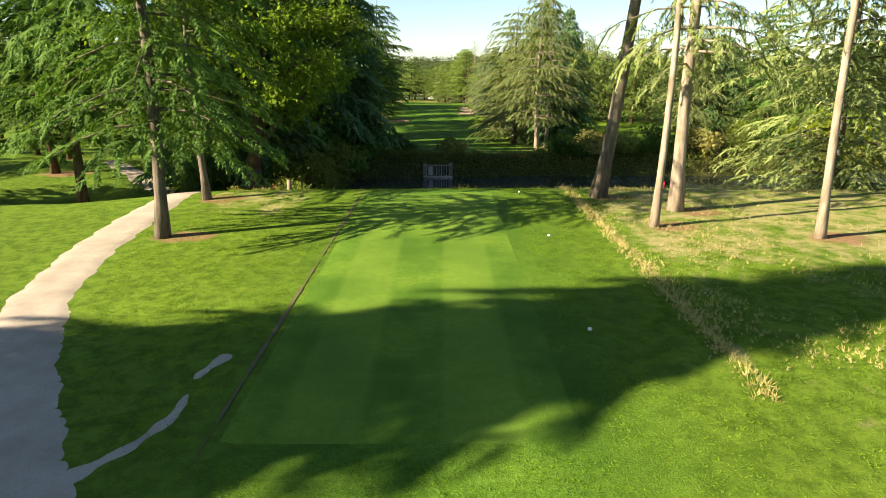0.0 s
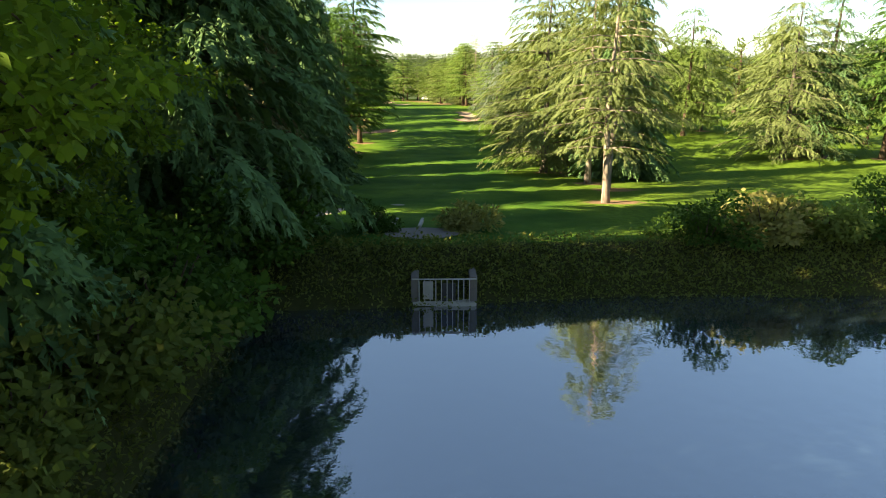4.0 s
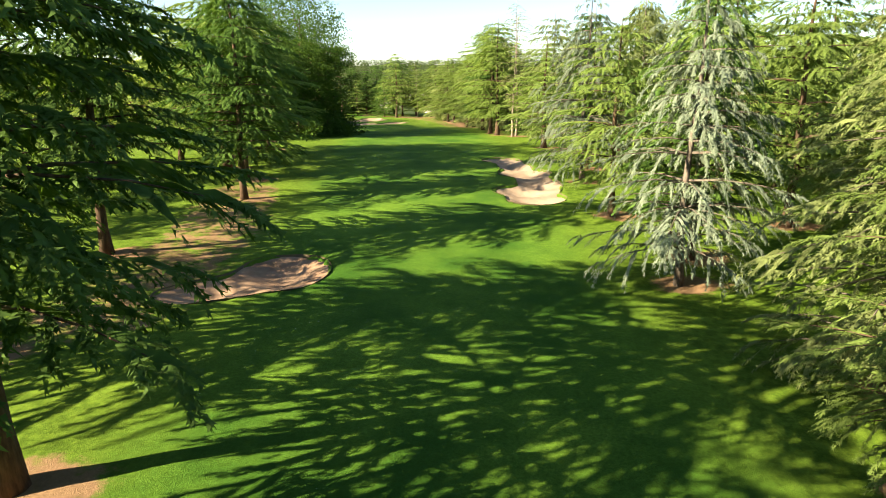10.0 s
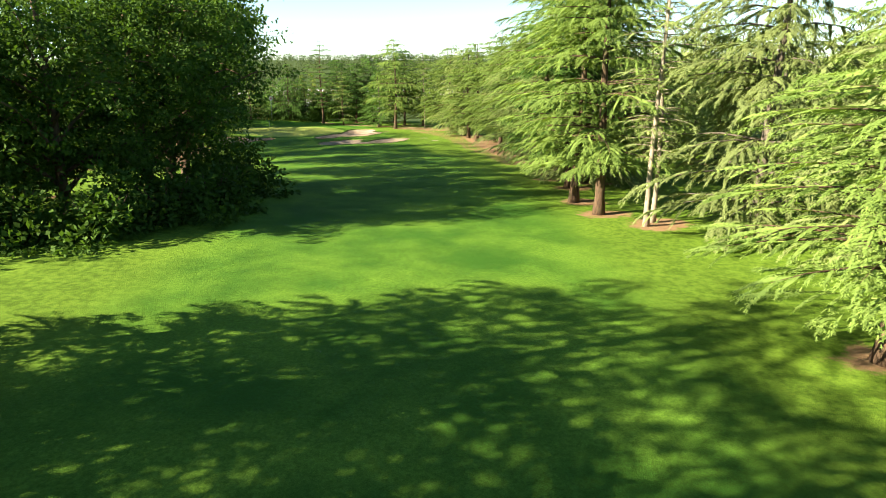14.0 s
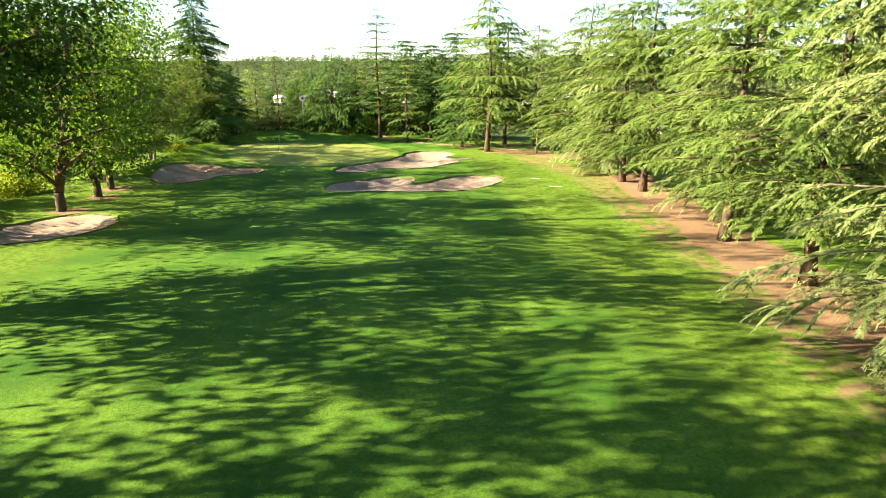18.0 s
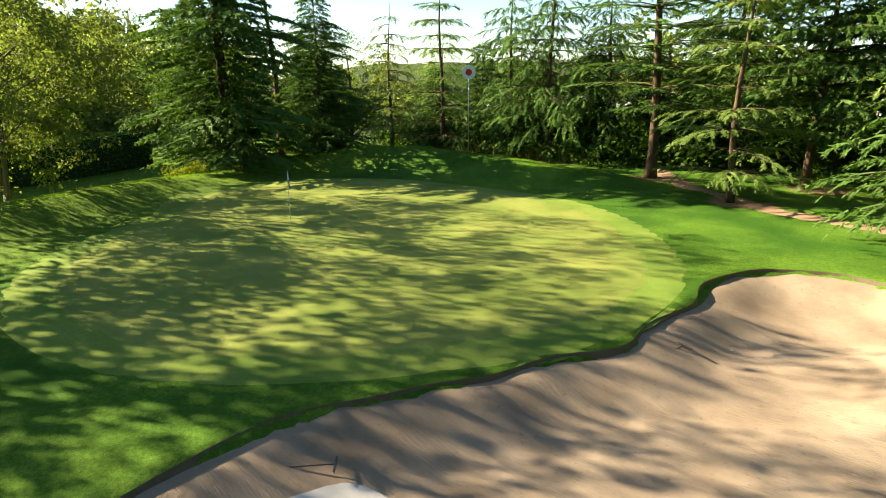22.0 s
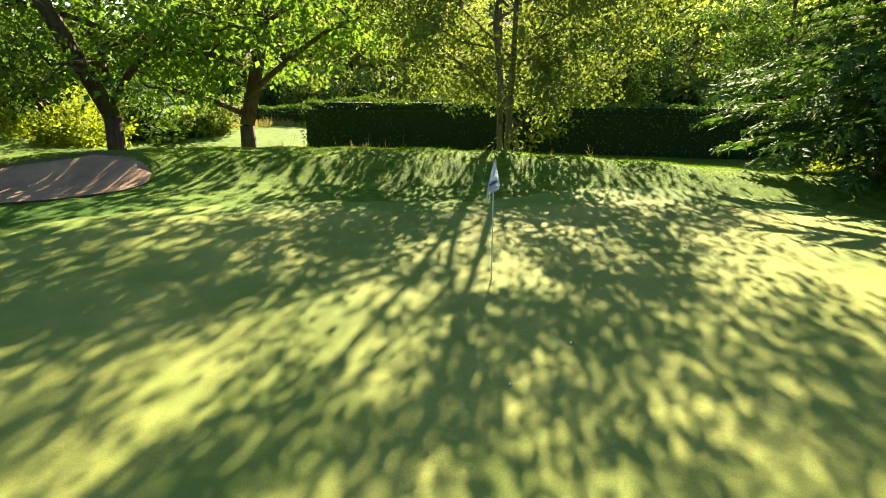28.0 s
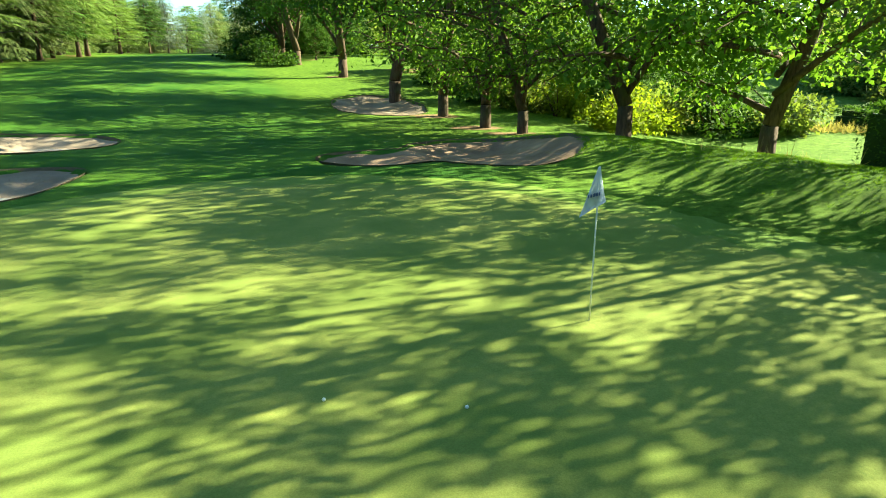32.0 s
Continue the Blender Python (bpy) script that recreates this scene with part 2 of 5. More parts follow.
s = Shade("red_sand")
c = s.ramp(s.noise(0.7, 5, 0.6), (0.3, (0.20, 0.125, 0.080)), (0.7, (0.36, 0.25, 0.170)))
red_sand = s.surface(c, 0.95, bump=s.noise(5.0, 4, 0.7), depth=0.05, strength=0.5, spec=0.1)

s = Shade("gravel")
c = s.ramp(s.noise(0.8, 6, 0.65), (0.25, (0.23, 0.20, 0.17)), (0.75, (0.42, 0.38, 0.33)))
c = s.mix(s.between(s.noise(30.0, 4, 0.7), 0.5, 0.8), c, (0.22, 0.18, 0.145))
gravel = s.surface(c, 0.92, bump=s.noise(45.0, 3), depth=0.02, strength=0.6, spec=0.15)

s = Shade("pond_water")
water = s.surface((0.020, 0.036, 0.050), 0.03, bump=s.noise(2.2, 3, 0.5), depth=0.03, strength=0.16, spec=1.0)
s.bsdf.inputs["IOR"].default_value = 3.2

s = Shade("puddle_water")
# pale grey base stands in for bright sky mirrored in the puddles
puddle_mat = s.surface((0.34, 0.33, 0.32), 0.06, bump=s.noise(5.0, 2), depth=0.01, strength=0.05, spec=0.6)

soil = plain("dark_soil", (0.100, 0.082, 0.048), 0.95, scale=9.0)
white_paint = plain("white_paint", (0.75, 0.75, 0.72), 0.45)
red_paint = plain("red_paint", (0.42, 0.03, 0.022), 0.5)
metal_grey = plain("galvanised_metal", (0.45, 0.46, 0.47), 0.4, 0.8)
concrete = plain("weathered_concrete", (0.42, 0.40, 0.36), 0.9, scale=3.0)
timber = plain("weathered_timber", (0.20, 0.17, 0.13), 0.85, scale=4.0)
flag_cloth = plain("flag_cloth", (0.72, 0.75, 0.80), 0.8)
blue_ink = plain("blue_ink", (0.10, 0.14, 0.30), 0.8)
dark_metal = plain("dark_metal", (0.06, 0.06, 0.06), 0.5, 0.5)
wall_white = plain("white_render", (0.70, 0.68, 0.64), 0.85)
roof_grey = plain("grey_roof", (0.30, 0.30, 0.31), 0.8)
dead_wood = plain("dead_wood", (0.17, 0.15, 0.13), 0.9)


# ---- mesh helpers ----
def mesh_of(name, verts, faces, material, shade_smooth=False):
    """A mesh from arrays of places and of faces with the same number of corners."""
    verts, faces = np.asarray(verts, np.float32), np.asarray(faces, np.int32)
    me = bpy.data.meshes.new(name)
    me.vertices.add(len(verts))
    me.vertices.foreach_set("co", verts.ravel())
    n, k = faces.shape
    me.loops.add(n * k)
    me.loops.foreach_set("vertex_index", faces.ravel())
    me.polygons.add(n)
    me.polygons.foreach_set("loop_start", np.arange(0, n * k, k, dtype=np.int32))
    me.polygons.foreach_set("loop_total", np.full(n, k, np.int32))
    me.update(calc_edges=True)
    me.validate()
    if shade_smooth:
        me.polygons.foreach_set("use_smooth", np.ones(len(me.polygons), bool))
    me.materials.append(material)
    return me


def child(name, me, parent, label=""):
    ob = new(name, me)
    ob.parent = parent
    if label:
        ob["label"] = label
    return ob


def part(name, bm, material, parent, label=""):
    me = bpy.data.meshes.new(name)
    bm.to_mesh(me)
    bm.free()
    me.materials.append(material)
    return child(name, me, parent, label)


def thing(name, m, label, category, group="", kind=""):
    ob = new(name)
    ob.empty_display_size = 0.2
    ob.matrix_basis = m
    return tagged(ob, label, category, group, kind)


def tube(points, radii, sides=7, bm=None):
    """A tapered tube along points."""
    bm = bm or bmesh.new()
    rings = []
    radii = [float(r) for r in radii]
    for i, p in enumerate(points):
        p = Vector(p)
        a, b = Vector(points[max(i - 1, 0)]), Vector(points[min(i + 1, len(points) - 1)])
        ahead = (b - a).normalized()
        side = ahead.cross(Vector((0, 1, 0.1)))
        side = side.normalized() if side.length > 1e-4 else Vector((1, 0, 0))
        up = side.cross(ahead)
        rings.append([bm.verts.new(p + radii[i] * (math.cos(t) * side + math.sin(t) * up)) for t in (2 * math.pi * k / sides for k in range(sides))])
    for r0, r1 in zip(rings, rings[1:]):
        for k in range(sides):
            f = bm.faces.new((r0[k], r0[(k + 1) % sides], r1[(k + 1) % sides], r1[k]))
            f.smooth = True
    for ring in (rings[0][::-1], rings[-1]):
        bm.faces.new(ring)
    return bm


def box(sx, sy, sz, at=(0, 0, 0), bevel=0.0, bm=None):
    bm = bm or bmesh.new()
    made = bmesh.ops.create_cube(bm, size=1, matrix=Matrix.Translation(at) @ Matrix.Diagonal((sx, sy, sz, 1)))
    if bevel:
        edges = list({e for v in made["verts"] for e in v.link_edges})
        bmesh.ops.bevel(bm, geom=edges, offset=bevel, segments=2, affect="EDGES")
    return bm


def blades(places, ways, ups, long, wide, lobes=1, spread=0.9, droop=0.0, rng=None):
    """Slender leaf triangles: at each place a fan of lobes along a way."""
    n = len(places)
    ways = ways / np.linalg.norm(ways, axis=1, keepdims=True)
    side = np.cross(ways, ups)
    side /= np.linalg.norm(side, axis=1, keepdims=True) + 1e-9
    verts, count = [], 0
    for k in range(lobes):
        turn = (k / (lobes - 1) - 0.5) * 2 * spread if lobes > 1 else 0.0
        turn = turn + rng.normal(0, 0.15, n)
        reach = long * (1 - 0.35 * abs(turn) / max(spread, 0.1)) * rng.uniform(0.75, 1.2, n)
        d = ways * np.cos(turn)[:, None] + side * np.sin(turn)[:, None]
        e = np.cross(d, np.cross(side, ways))
        tip = places + d * reach[:, None] + np.array([0, 0, -1.0]) * (droop * reach)[:, None]
        mid = places + d * (reach * 0.45)[:, None]
        w = (wide * rng.uniform(0.8, 1.25, n))[:, None] * e
        verts.append(np.stack([places, mid - w, tip, mid + w], 1))
        count += n
    v = np.concatenate(verts).reshape(-1, 3)
    f = np.arange(count * 4).reshape(-1, 4)
    return v, f


def fronds(places, ways, ups, long, pairs, rng, wide=0.10, droop=0.15):
    """Needle sprays: a tip and pairs of slender side needles along each way."""
    n = len(places)
    ways = ways / np.linalg.norm(ways, axis=1, keepdims=True)
    side = np.cross(ways, ups)
    side /= np.linalg.norm(side, axis=1, keepdims=True) + 1e-9
    L = np.asarray(long)[:, None]
    down = np.array([0, 0, -1.0])
    tris = []
    for j in range(pairs):
        t = 0.08 + 0.72 * j / max(pairs - 1, 1)
        foot = places + ways * (L * t) + down * (L * droop * t * t)
        for sign in (-1, 1):
            d = ways * rng.uniform(0.35, 0.75, n)[:, None] + side * (sign * rng.uniform(0.6, 1.0, n))[:, None] + down * (droop * rng.uniform(0.3, 2.0, n))[:, None]
            tip = foot + d * (L * (0.48 - 0.22 * t) * rng.uniform(0.75, 1.2, n)[:, None])
            w = ways * (L * wide * rng.uniform(0.75, 1.25, n)[:, None])
            tris.append(np.stack([foot - w, foot + w, tip], 1))
    foot = places + ways * (L * 0.55) + down * (L * droop * 0.3)
    w = side * (L * wide * 0.8)
    tris.append(np.stack([foot - w, foot + w, places + ways * (L * 1.08) + down * (L * droop * 1.5)], 1))
    v = np.concatenate(tris).reshape(-1, 3)
    return v, np.arange(len(v)).reshape(-1, 3)


# ---- the lie of the land ----
YS = [-400, -60, 0, 22, 24.5, 26, 28, 30, 50, 65, 77, 90, 107, 125, 150, 175, 200, 215, 235, 250, 262, 280, 300, 330, 342, 380, 600, 1500]
ZS = [3, 0.3, 0, 0, 0.08, -0.4, -1.35, -1.7, -1.7, -3.5, -4.7, -5.9, -6.2, -6.1, -5.8, -5.6, -6.2, -6.9, -8.1, -9.1, -10.1, -10.7, -10.9, -11.1, -12.2, -16, -36, -40]
WATER = -3.45


def ease(a, b, v):
    u = np.clip((v - a) / (b - a), 0, 1)
    return u * u * (3 - 2 * u)


def blob(x, y, shapes, melt=0.6):
    """Signed distance, roughly, to a union of turned ellipses (cx, cy, rx, ry, turn): below 0 inside."""
    total = 0
    for cx, cy, rx, ry, turn in shapes:
        c, s_ = math.cos(radians(turn)), math.sin(radians(turn))
        u, v = ((x - cx) * c + (y - cy) * s_) / rx, (-(x - cx) * s_ + (y - cy) * c) / ry
        total = total + np.exp(-(np.sqrt(u * u + v * v) - 1) * min(rx, ry) / melt)
    return -melt * np.log(total + 1e-30)


def line(x, y, points, wide):
    """Signed distance to a strip along points."""
    best = np.full(np.shape(x), 1e9)
    for (ax, ay), (bx, by) in zip(points, points[1:]):
        u = np.clip(((x - ax) * (bx - ax) + (y - ay) * (by - ay)) / ((bx - ax) ** 2 + (by - ay) ** 2), 0, 1)
        best = np.minimum(best, np.hypot(x - ax - u * (bx - ax), y - ay - u * (by - ay)))
    return best - wide


def pond_field(x, y):
    return np.maximum(np.maximum(29.5 + 0.3 * np.sin(x * 0.4) - y, y - 47.5 - 0.4 * np.sin(x * 0.23) - 0.06 * np.maximum(x, 0)), np.maximum(-6.2 - x - 0.03 * (y - 30), x - 62))


BUNKERS = [
    ([(-8.9, 133.2, 2.2, 2.6, 0), (-11.4, 130.6, 2.5, 1.5, 30)], 0.5, "red"),
    ([(5.4, 149.1, 2.1, 2.0, 10), (5.0, 152.2, 2.35, 1.9, 0), (6.5, 155.6, 1.75, 3.4, 0), (6.0, 160.4, 2.3, 2.2, 0), (5.6, 164.8, 1.6, 2.6, 0), (4.7, 168.6, 1.8, 1.9, 30)], 0.5, "pale"),
    ([(-23.5, 280.3, 3.2, 3.2, 0), (-21.4, 283.5, 2.1, 3.1, -25), (-17.4, 279.9, 4.4, 2.5, 10), (-13.9, 284.0, 3.1, 5.1, -25)], 0.5, "pale"),
    ([(-27.0, 290.6, 2.2, 3.1, -15), (-25.8, 293.9, 3.4, 2.0, 50), (-22.8, 295.8, 4.0, 4.1, 60), (-20.6, 298.4, 3.4, 2.9, 30), (-22.6, 301.2, 2.9, 3.2, 0), (-22.2, 305.3, 3.2, 3.2, 0), (-17.4, 301.8, 1.9, 1.1, 40)], 0.55, "pale"),
    ([(-43.2, 284.0, 3.5, 5.4, 10), (-38.6, 286.2, 2.3, 2.4, 0)], 0.45, "red"),
    ([(-38.2, 259.5, 3.5, 6.0, 15)], 0.4, "pale"),
]
RIDGE = [(-47.4, 279.5, 0.25), (-46.8, 284.0, 0.52), (-48.6, 289.5, 0.58), (-51.0, 295.0, 0.80), (-53.2, 300.0, 0.82), (-55.2, 306.0, 0.95), (-57.0, 312.0, 1.50), (-53.5, 318.6, 1.42), (-44.5, 320.4, 1.0), (-36.0, 319.4, 0.55), (-32.5, 318.0, 0.1)]


def ridge(x, y):
    """The grassy bank round the back of the green."""
    best = np.zeros(np.shape(x))
    for (ax, ay, ah), (bx, by, bh) in zip(RIDGE, RIDGE[1:]):
        u = np.clip(((x - ax) * (bx - ax) + (y - ay) * (by - ay)) / ((bx - ax) ** 2 + (by - ay) ** 2), 0, 1)
        d = np.hypot(x - ax - u * (bx - ax), y - ay - u * (by - ay))
        best = np.maximum(best, (ah + u * (bh - ah)) * np.exp(-(d / 2.7) ** 2.6))
    return best * (1 + 0.06 * np.sin(x * 0.9 + y * 0.75) + 0.04 * np.sin(x * 2.3 - y * 1.7))


def land(x, y):
    """Height of the ground without its hollows."""
    x, y = np.asarray(x, float), np.asarray(y, float)
    z = (np.interp(y - 0.8, YS, ZS) + np.interp(y, YS, ZS) + np.interp(y + 0.8, YS, ZS)) / 3
    z = z - 0.7 * ease(-12, -34, x) * ease(215, 250, y) * ease(290, 270, y)
    z = z - 1.2 * ease(-50, -60, x) * ease(215, 250, y)
    z = z - 0.9 * ease(-8, -16, x) * ease(14, 34, y) * ease(90, 60, y)
    z = z + 0.5 * ease(14, 40, x) * ease(60, 100, y) + 0.12 * np.sin(x * 0.11 + 1.0) * np.sin(y * 0.09)
    z = z + 26 * ease(-125, -300, x) * ease(60, 160, y + 0 * x) * ease(520, 330, y) + 34 * ease(110, 380, x) * ease(-40, 60, y) * ease(900, 500, y) + 62 * ease(1250, 2000, y)
    z = z + ridge(x, y)
    return z


def ground(x, y):
    """Height of the ground sheet, with pond and bunkers sunk into it."""
    x, y = np.asarray(x, float), np.asarray(y, float)
    z = land(x, y)
    f = pond_field(x, y)
    z = z + (WATER - 1.2 - z) * ease(2.4, -1.6, f)
    for shapes, depth, _ in BUNKERS:
        near = blob(x, y, shapes)
        z = z - (depth + 0.35) * ease(0.0, -0.7, near)
    return z


# ---- where the trees stand: x, y, kind, height, turn ----
TREES = [
    # round the tee
    (-7.9, 17.4, "cedar_thin", 17, 0), (-8.6, 22.6, "cedar_thin", 13, 130), (-10.6, 35.3, "chestnut", 18, 40),
    (-27, 44, "cedar_dark", 18, 10), (-36, 30, "cedar_dark", 19, 60), (-22, 58, "cedar_dark", 20, 200), (-13.0, 40.5, "spruce", 23, 15),
    (-9.8, 51.5, "spruce", 25, 80), (-12.8, 44.0, "chestnut", 14, 190), (-34, 58, "cedar_dark", 18, 20), (-42, 44, "cedar_green", 16, 20),
    (6.3, 18.3, "pine", 19, 0), (7.7, 20.3, "pine_thick", 21, 90), (10.4, 16.9, "pine", 20, 180), (5.5, 22.6, "pine_lean", 20, 0),
    (17, 27.5, "cedar_pale", 13, 10), (20, 21, "pine", 20, 50), (24, 26, "cedar_thin", 17, 70), (28, 17, "pine", 18, 10),
    # first two spruces stand out of view, added to throw shade on the tee
    (-20.4, 2.4, "spruce", 19, 20), (-26.2, 0.6, "spruce", 22, 20), (-19, 33, "cedar_dark", 18, 140),
    # past the pond, right of the fairway
    (9.4, 64.6, "pine_droop", 15, 0), (11.3, 77.3, "pine_droop", 17, 90), (11.7, 72.2, "pine_droop", 16, 210), (9.8, 88.6, "cedar_pale", 18, 30),
    (15.5, 82.0, "spruce", 17, 30), (14.5, 91, "spruce_ragged", 20, 120), (42, 98, "spruce_ragged", 20, 10), (37.5, 97, "cedar_pale", 17, 60), (48, 96, "cedar_dark", 19, 60), (14.5, 100, "cedar_pale", 17, 250), (9.3, 116.2, "cedar_green", 10, 200), (12.5, 108.0, "cedar_pale", 16, 20),
    (12.0, 121.6, "cedar_pale", 12, 10), (9.1, 131.2, "cedar_silver", 13.5, 10), (11.0, 135.0, "cedar_dark", 13, 140), (9.3, 143.9, "cedar_green", 12, 90), (10.1, 155.9, "cedar_silver", 15, 50), (12.1, 162.4, "cedar_dark", 14, 50),
    (17.5, 166, "cedar_pale", 15, 200), (19, 141, "cedar_green", 15, 30), (20, 153, "cedar_green", 15, 90), (20, 129, "cedar_pale", 15, 70), (10.9, 181.0, "cedar_broad", 12.5, 170), (17.5, 189, "cedar_pale", 15, 20),
    (9.4, 199.3, "pine_bare", 19, 60), (9.9, 200.4, "pine_bare", 18, 200), (14.5, 197, "cedar_pale", 17, 80), (7.3, 203.0, "cedar_green", 17, 80), (6.8, 207.5, "cedar_green", 17, 300), (7.2, 214, "cedar_dark", 17, 210), (6.2, 219.5, "cedar_green", 17, 120),
    (9.0, 224, "cedar_pale", 17, 0), (9.6, 217.0, "cedar_pale", 16, 160), (8.6, 232, "cedar_green", 18, 40), (7.8, 244.5, "cedar_pale", 16, 80), (6.5, 253, "cedar_green", 17, 200), (5.5, 264, "cedar_green", 18, 10),
    (8.0, 272, "cedar_pale", 17, 100), (5.8, 279.7, "cedar_green", 17, 310), (2.5, 282.2, "cedar_green", 18, 20), (0.9, 286.8, "cedar_green", 17, 100), (0.1, 292.5, "cedar_pale", 17, 230), (-2.5, 299.1, "cedar_green", 18, 300),
    (-14.9, 309.6, "cedar_wide", 20, 0), (-8.4, 308.2, "pine", 15, 40), (-4.1, 311.5, "cedar_green", 15, 140), (-19.2, 314.0, "slim_cedar", 14, 130), (-9.2, 317.0, "cedar_green", 17, 10), (-13.5, 318.5, "cedar_dark", 18, 90),
    # left of the fairway
    (-11.9, 77.7, "spruce", 21, 0), (-14.5, 70.0, "spruce_brown", 22, 120), (-17.5, 60.5, "spruce", 23, 20), (-19.5, 75.0, "spruce", 22, 200), (-20, 86, "spruce", 21, 310), (-13.4, 87.0, "spruce", 19, 250), (-20, 99, "cedar_dark", 18, 10), (-13.0, 96.5, "spruce", 19, 100), (-13.9, 98.9, "pine_tall", 21, 0), (-15.4, 102.3, "pine_tall", 22, 100), (-20.5, 101, "pine_tall", 21, 300),
    (-12.0, 107.0, "cedar_dark", 18, 30), (-13.5, 112.4, "pine_tall", 16, 170), (-11.5, 117.0, "cedar_dark", 22, 280), (-17.5, 124, "pine_tall", 19, 200), (-22.5, 121.5, "cedar_dark", 20, 80),
    (-18.5, 136, "cedar_dark", 19, 50), (-15.6, 150, "cedar_dark", 17, 20), (-17.9, 158.5, "cedar_dark", 17, 110), (-21.5, 165, "cedar_broad", 20, 10), (-24.2, 172.6, "cedar_broad", 21, 60), (-21.3, 179.0, "pine_dark", 15, 30),
    (-24.2, 199.3, "oak_low", 18, 90), (-22.6, 206.5, "oak_low", 20, 200), (-24.0, 213.0, "oak", 23, 20), (-27.5, 224, "oak", 27, 310), (-30.5, 197, "oak_low", 17, 210), (-29, 203, "oak_low", 8, 30), (-32, 209, "oak_low", 8, 150), (-29, 216, "oak_low", 8, 250),
    (-34.2, 238.5, "oak", 29, 0), (-39.6, 255.6, "oak", 30, 140), (-48.0, 254.0, "oak", 22, 60), (-42.8, 265.5, "maple_thin", 24, 220), (-44.8, 272.0, "maple_thin", 22, 20), (-46.3, 275.6, "maple_thin", 20, 70), (-50.6, 279.3, "maple_thin", 26, 100), (-57.0, 281.2, "maple", 27, 310),
    (-56, 265, "oak", 13, 230), (-56.6, 296.4, "hazel", 18, 140),
    # behind the green
    (-34.3, 323.2, "lone_cedar", 20, 0), (-28.4, 318.4, "cedar_layered", 13, 30), (-26.0, 324.5, "cedar_dark", 15, 60), (-22.5, 327, "cedar_dark", 17, 160), (-17, 326, "cedar_green", 16, 10),
    (-53.6, 327.5, "cedar_layered", 15, 200), (-47.5, 328.5, "cedar_weeping", 13, 90), (-43.6, 327.6, "cedar_weeping", 15, 170), (-40.0, 329.5, "cedar_weeping", 13, 20), (-55.2, 323.1, "cedar_sparse", 12, 60), (-50.5, 335, "yew", 8, 10), (-44.5, 334, "yew", 8, 130), (-57.0, 331, "yew", 8, 220),
    (-57.0, 317.4, "yew", 12, 130), (-31.5, 330, "cedar_dark", 16, 210), (-38.0, 333, "yew", 9, 210), (-58.0, 314.6, "pine_bent", 17, 250), (-57.3, 309.9, "yew", 20.5, 0), (-61, 321, "yew", 9, 50), (-52, 331, "yew", 9, 90), (-47, 332.5, "yew", 8, 140), (-42, 331.5, "yew", 9, 200), (-35.5, 335, "yew", 9, 20), (-33.5, 338, "oak_low", 8, 0), (-28, 334, "oak_low", 8, 80), (-66, 324, "yew", 11, 30), (-71, 316, "yew", 13, 80), (-75, 318, "oak", 13, 0), (-79, 306, "oak", 14, 100), (-76, 296, "oak", 13, 40), (-63, 326, "oak", 11, 40),
]
# woods that the camera looks into: rows with gaps
_r = random.Random(5)
for row, (x0, y0, y1, step, kinds) in enumerate([
    (25, 122, 320, 9.5, ("cedar_far", "cedar_far_pale")), (33, 118, 330, 11, ("cedar_far_pale", "cedar_far")), (43, 112, 330, 13, ("cedar_far_pale", "cedar_far")), (58, 70, 330, 22, ("cedar_far", "oak_far")),
    (-29, 100, 190, 14, ("cedar_far",)), (-42, 70, 215, 15, ("cedar_far", "oak_far")), (-60, 20, 240, 16, ("oak_far", "cedar_far")), (-103, 222, 340, 6, ("oak_far", "oak_far")), (-114, 220, 345, 8.5, ("oak_far", "cedar_far")), (-127, 215, 345, 10, ("oak_far", "oak_far")),
]):
    y = y0
    while y < y1:
        tree = (x0 + _r.uniform(-3, 3), y + _r.uniform(-2, 2), kinds[_r.randrange(len(kinds))], _r.uniform(13, 18), _r.uniform(0, 360))
        lane = tree[1] * 0.943 - tree[0] * 0.334
        if x0 > -28 or not (175 < lane < 189 or 111 < lane < 120):
            TREES.append(tree)
        y += step * _r.uniform(0.8, 1.25)
for k in range(13):
    TREES.append((-40 - 1.9 * k + _r.uniform(-1.5, 1.5), 231 + 2.3 * k + _r.uniform(-2, 2), "oak_low", _r.uniform(5, 6.5), _r.uniform(0, 360)))
for x in range(-75, 90, 8):
    TREES.append((x + _r.uniform(-3, 3), 342 + _r.uniform(-3, 8) + abs(x + 40) * 0.08, "oak_far" if _r.random() < 0.5 else "cedar_far", _r.uniform(10, 14), _r.uniform(0, 360)))

# ---- the ground: one sheet ----
def steps(*runs):
    out = [runs[0][0]]
    for a, b, d in runs:
        n = max(1, round((b - a) / d))
        out += list(a + (b - a) * (np.arange(1, n + 1) / n))
    return np.array(out)


gx = steps((-1600, -400, 200), (-400, -120, 40), (-120, -64, 4), (-64, -14, 0.45), (-14, 14, 0.4), (14, 30, 1), (30, 70, 2.5), (70, 130, 10), (130, 400, 45), (400, 1600, 200))
gy = steps((-500, -60, 55), (-60, -4, 4), (-4, 125, 0.6), (125, 172, 0.42), (172, 255, 0.7), (255, 330, 0.42), (330, 350, 1), (350, 420, 7), (420, 700, 28), (700, 2300, 200))
X, Y = np.meshgrid(gx, gy, indexing="xy")
Z = ground(X, Y)
calm = ease(0.5, 3.0, np.minimum(np.minimum(np.abs(X + 0.5) - 2.5 + np.maximum(np.abs(Y - 15.3) - 8.4, 0), np.hypot(X + 40, Y - 303) - 15), np.abs(X + 8.6 + 0.1 * (Y - 15)) - 4))
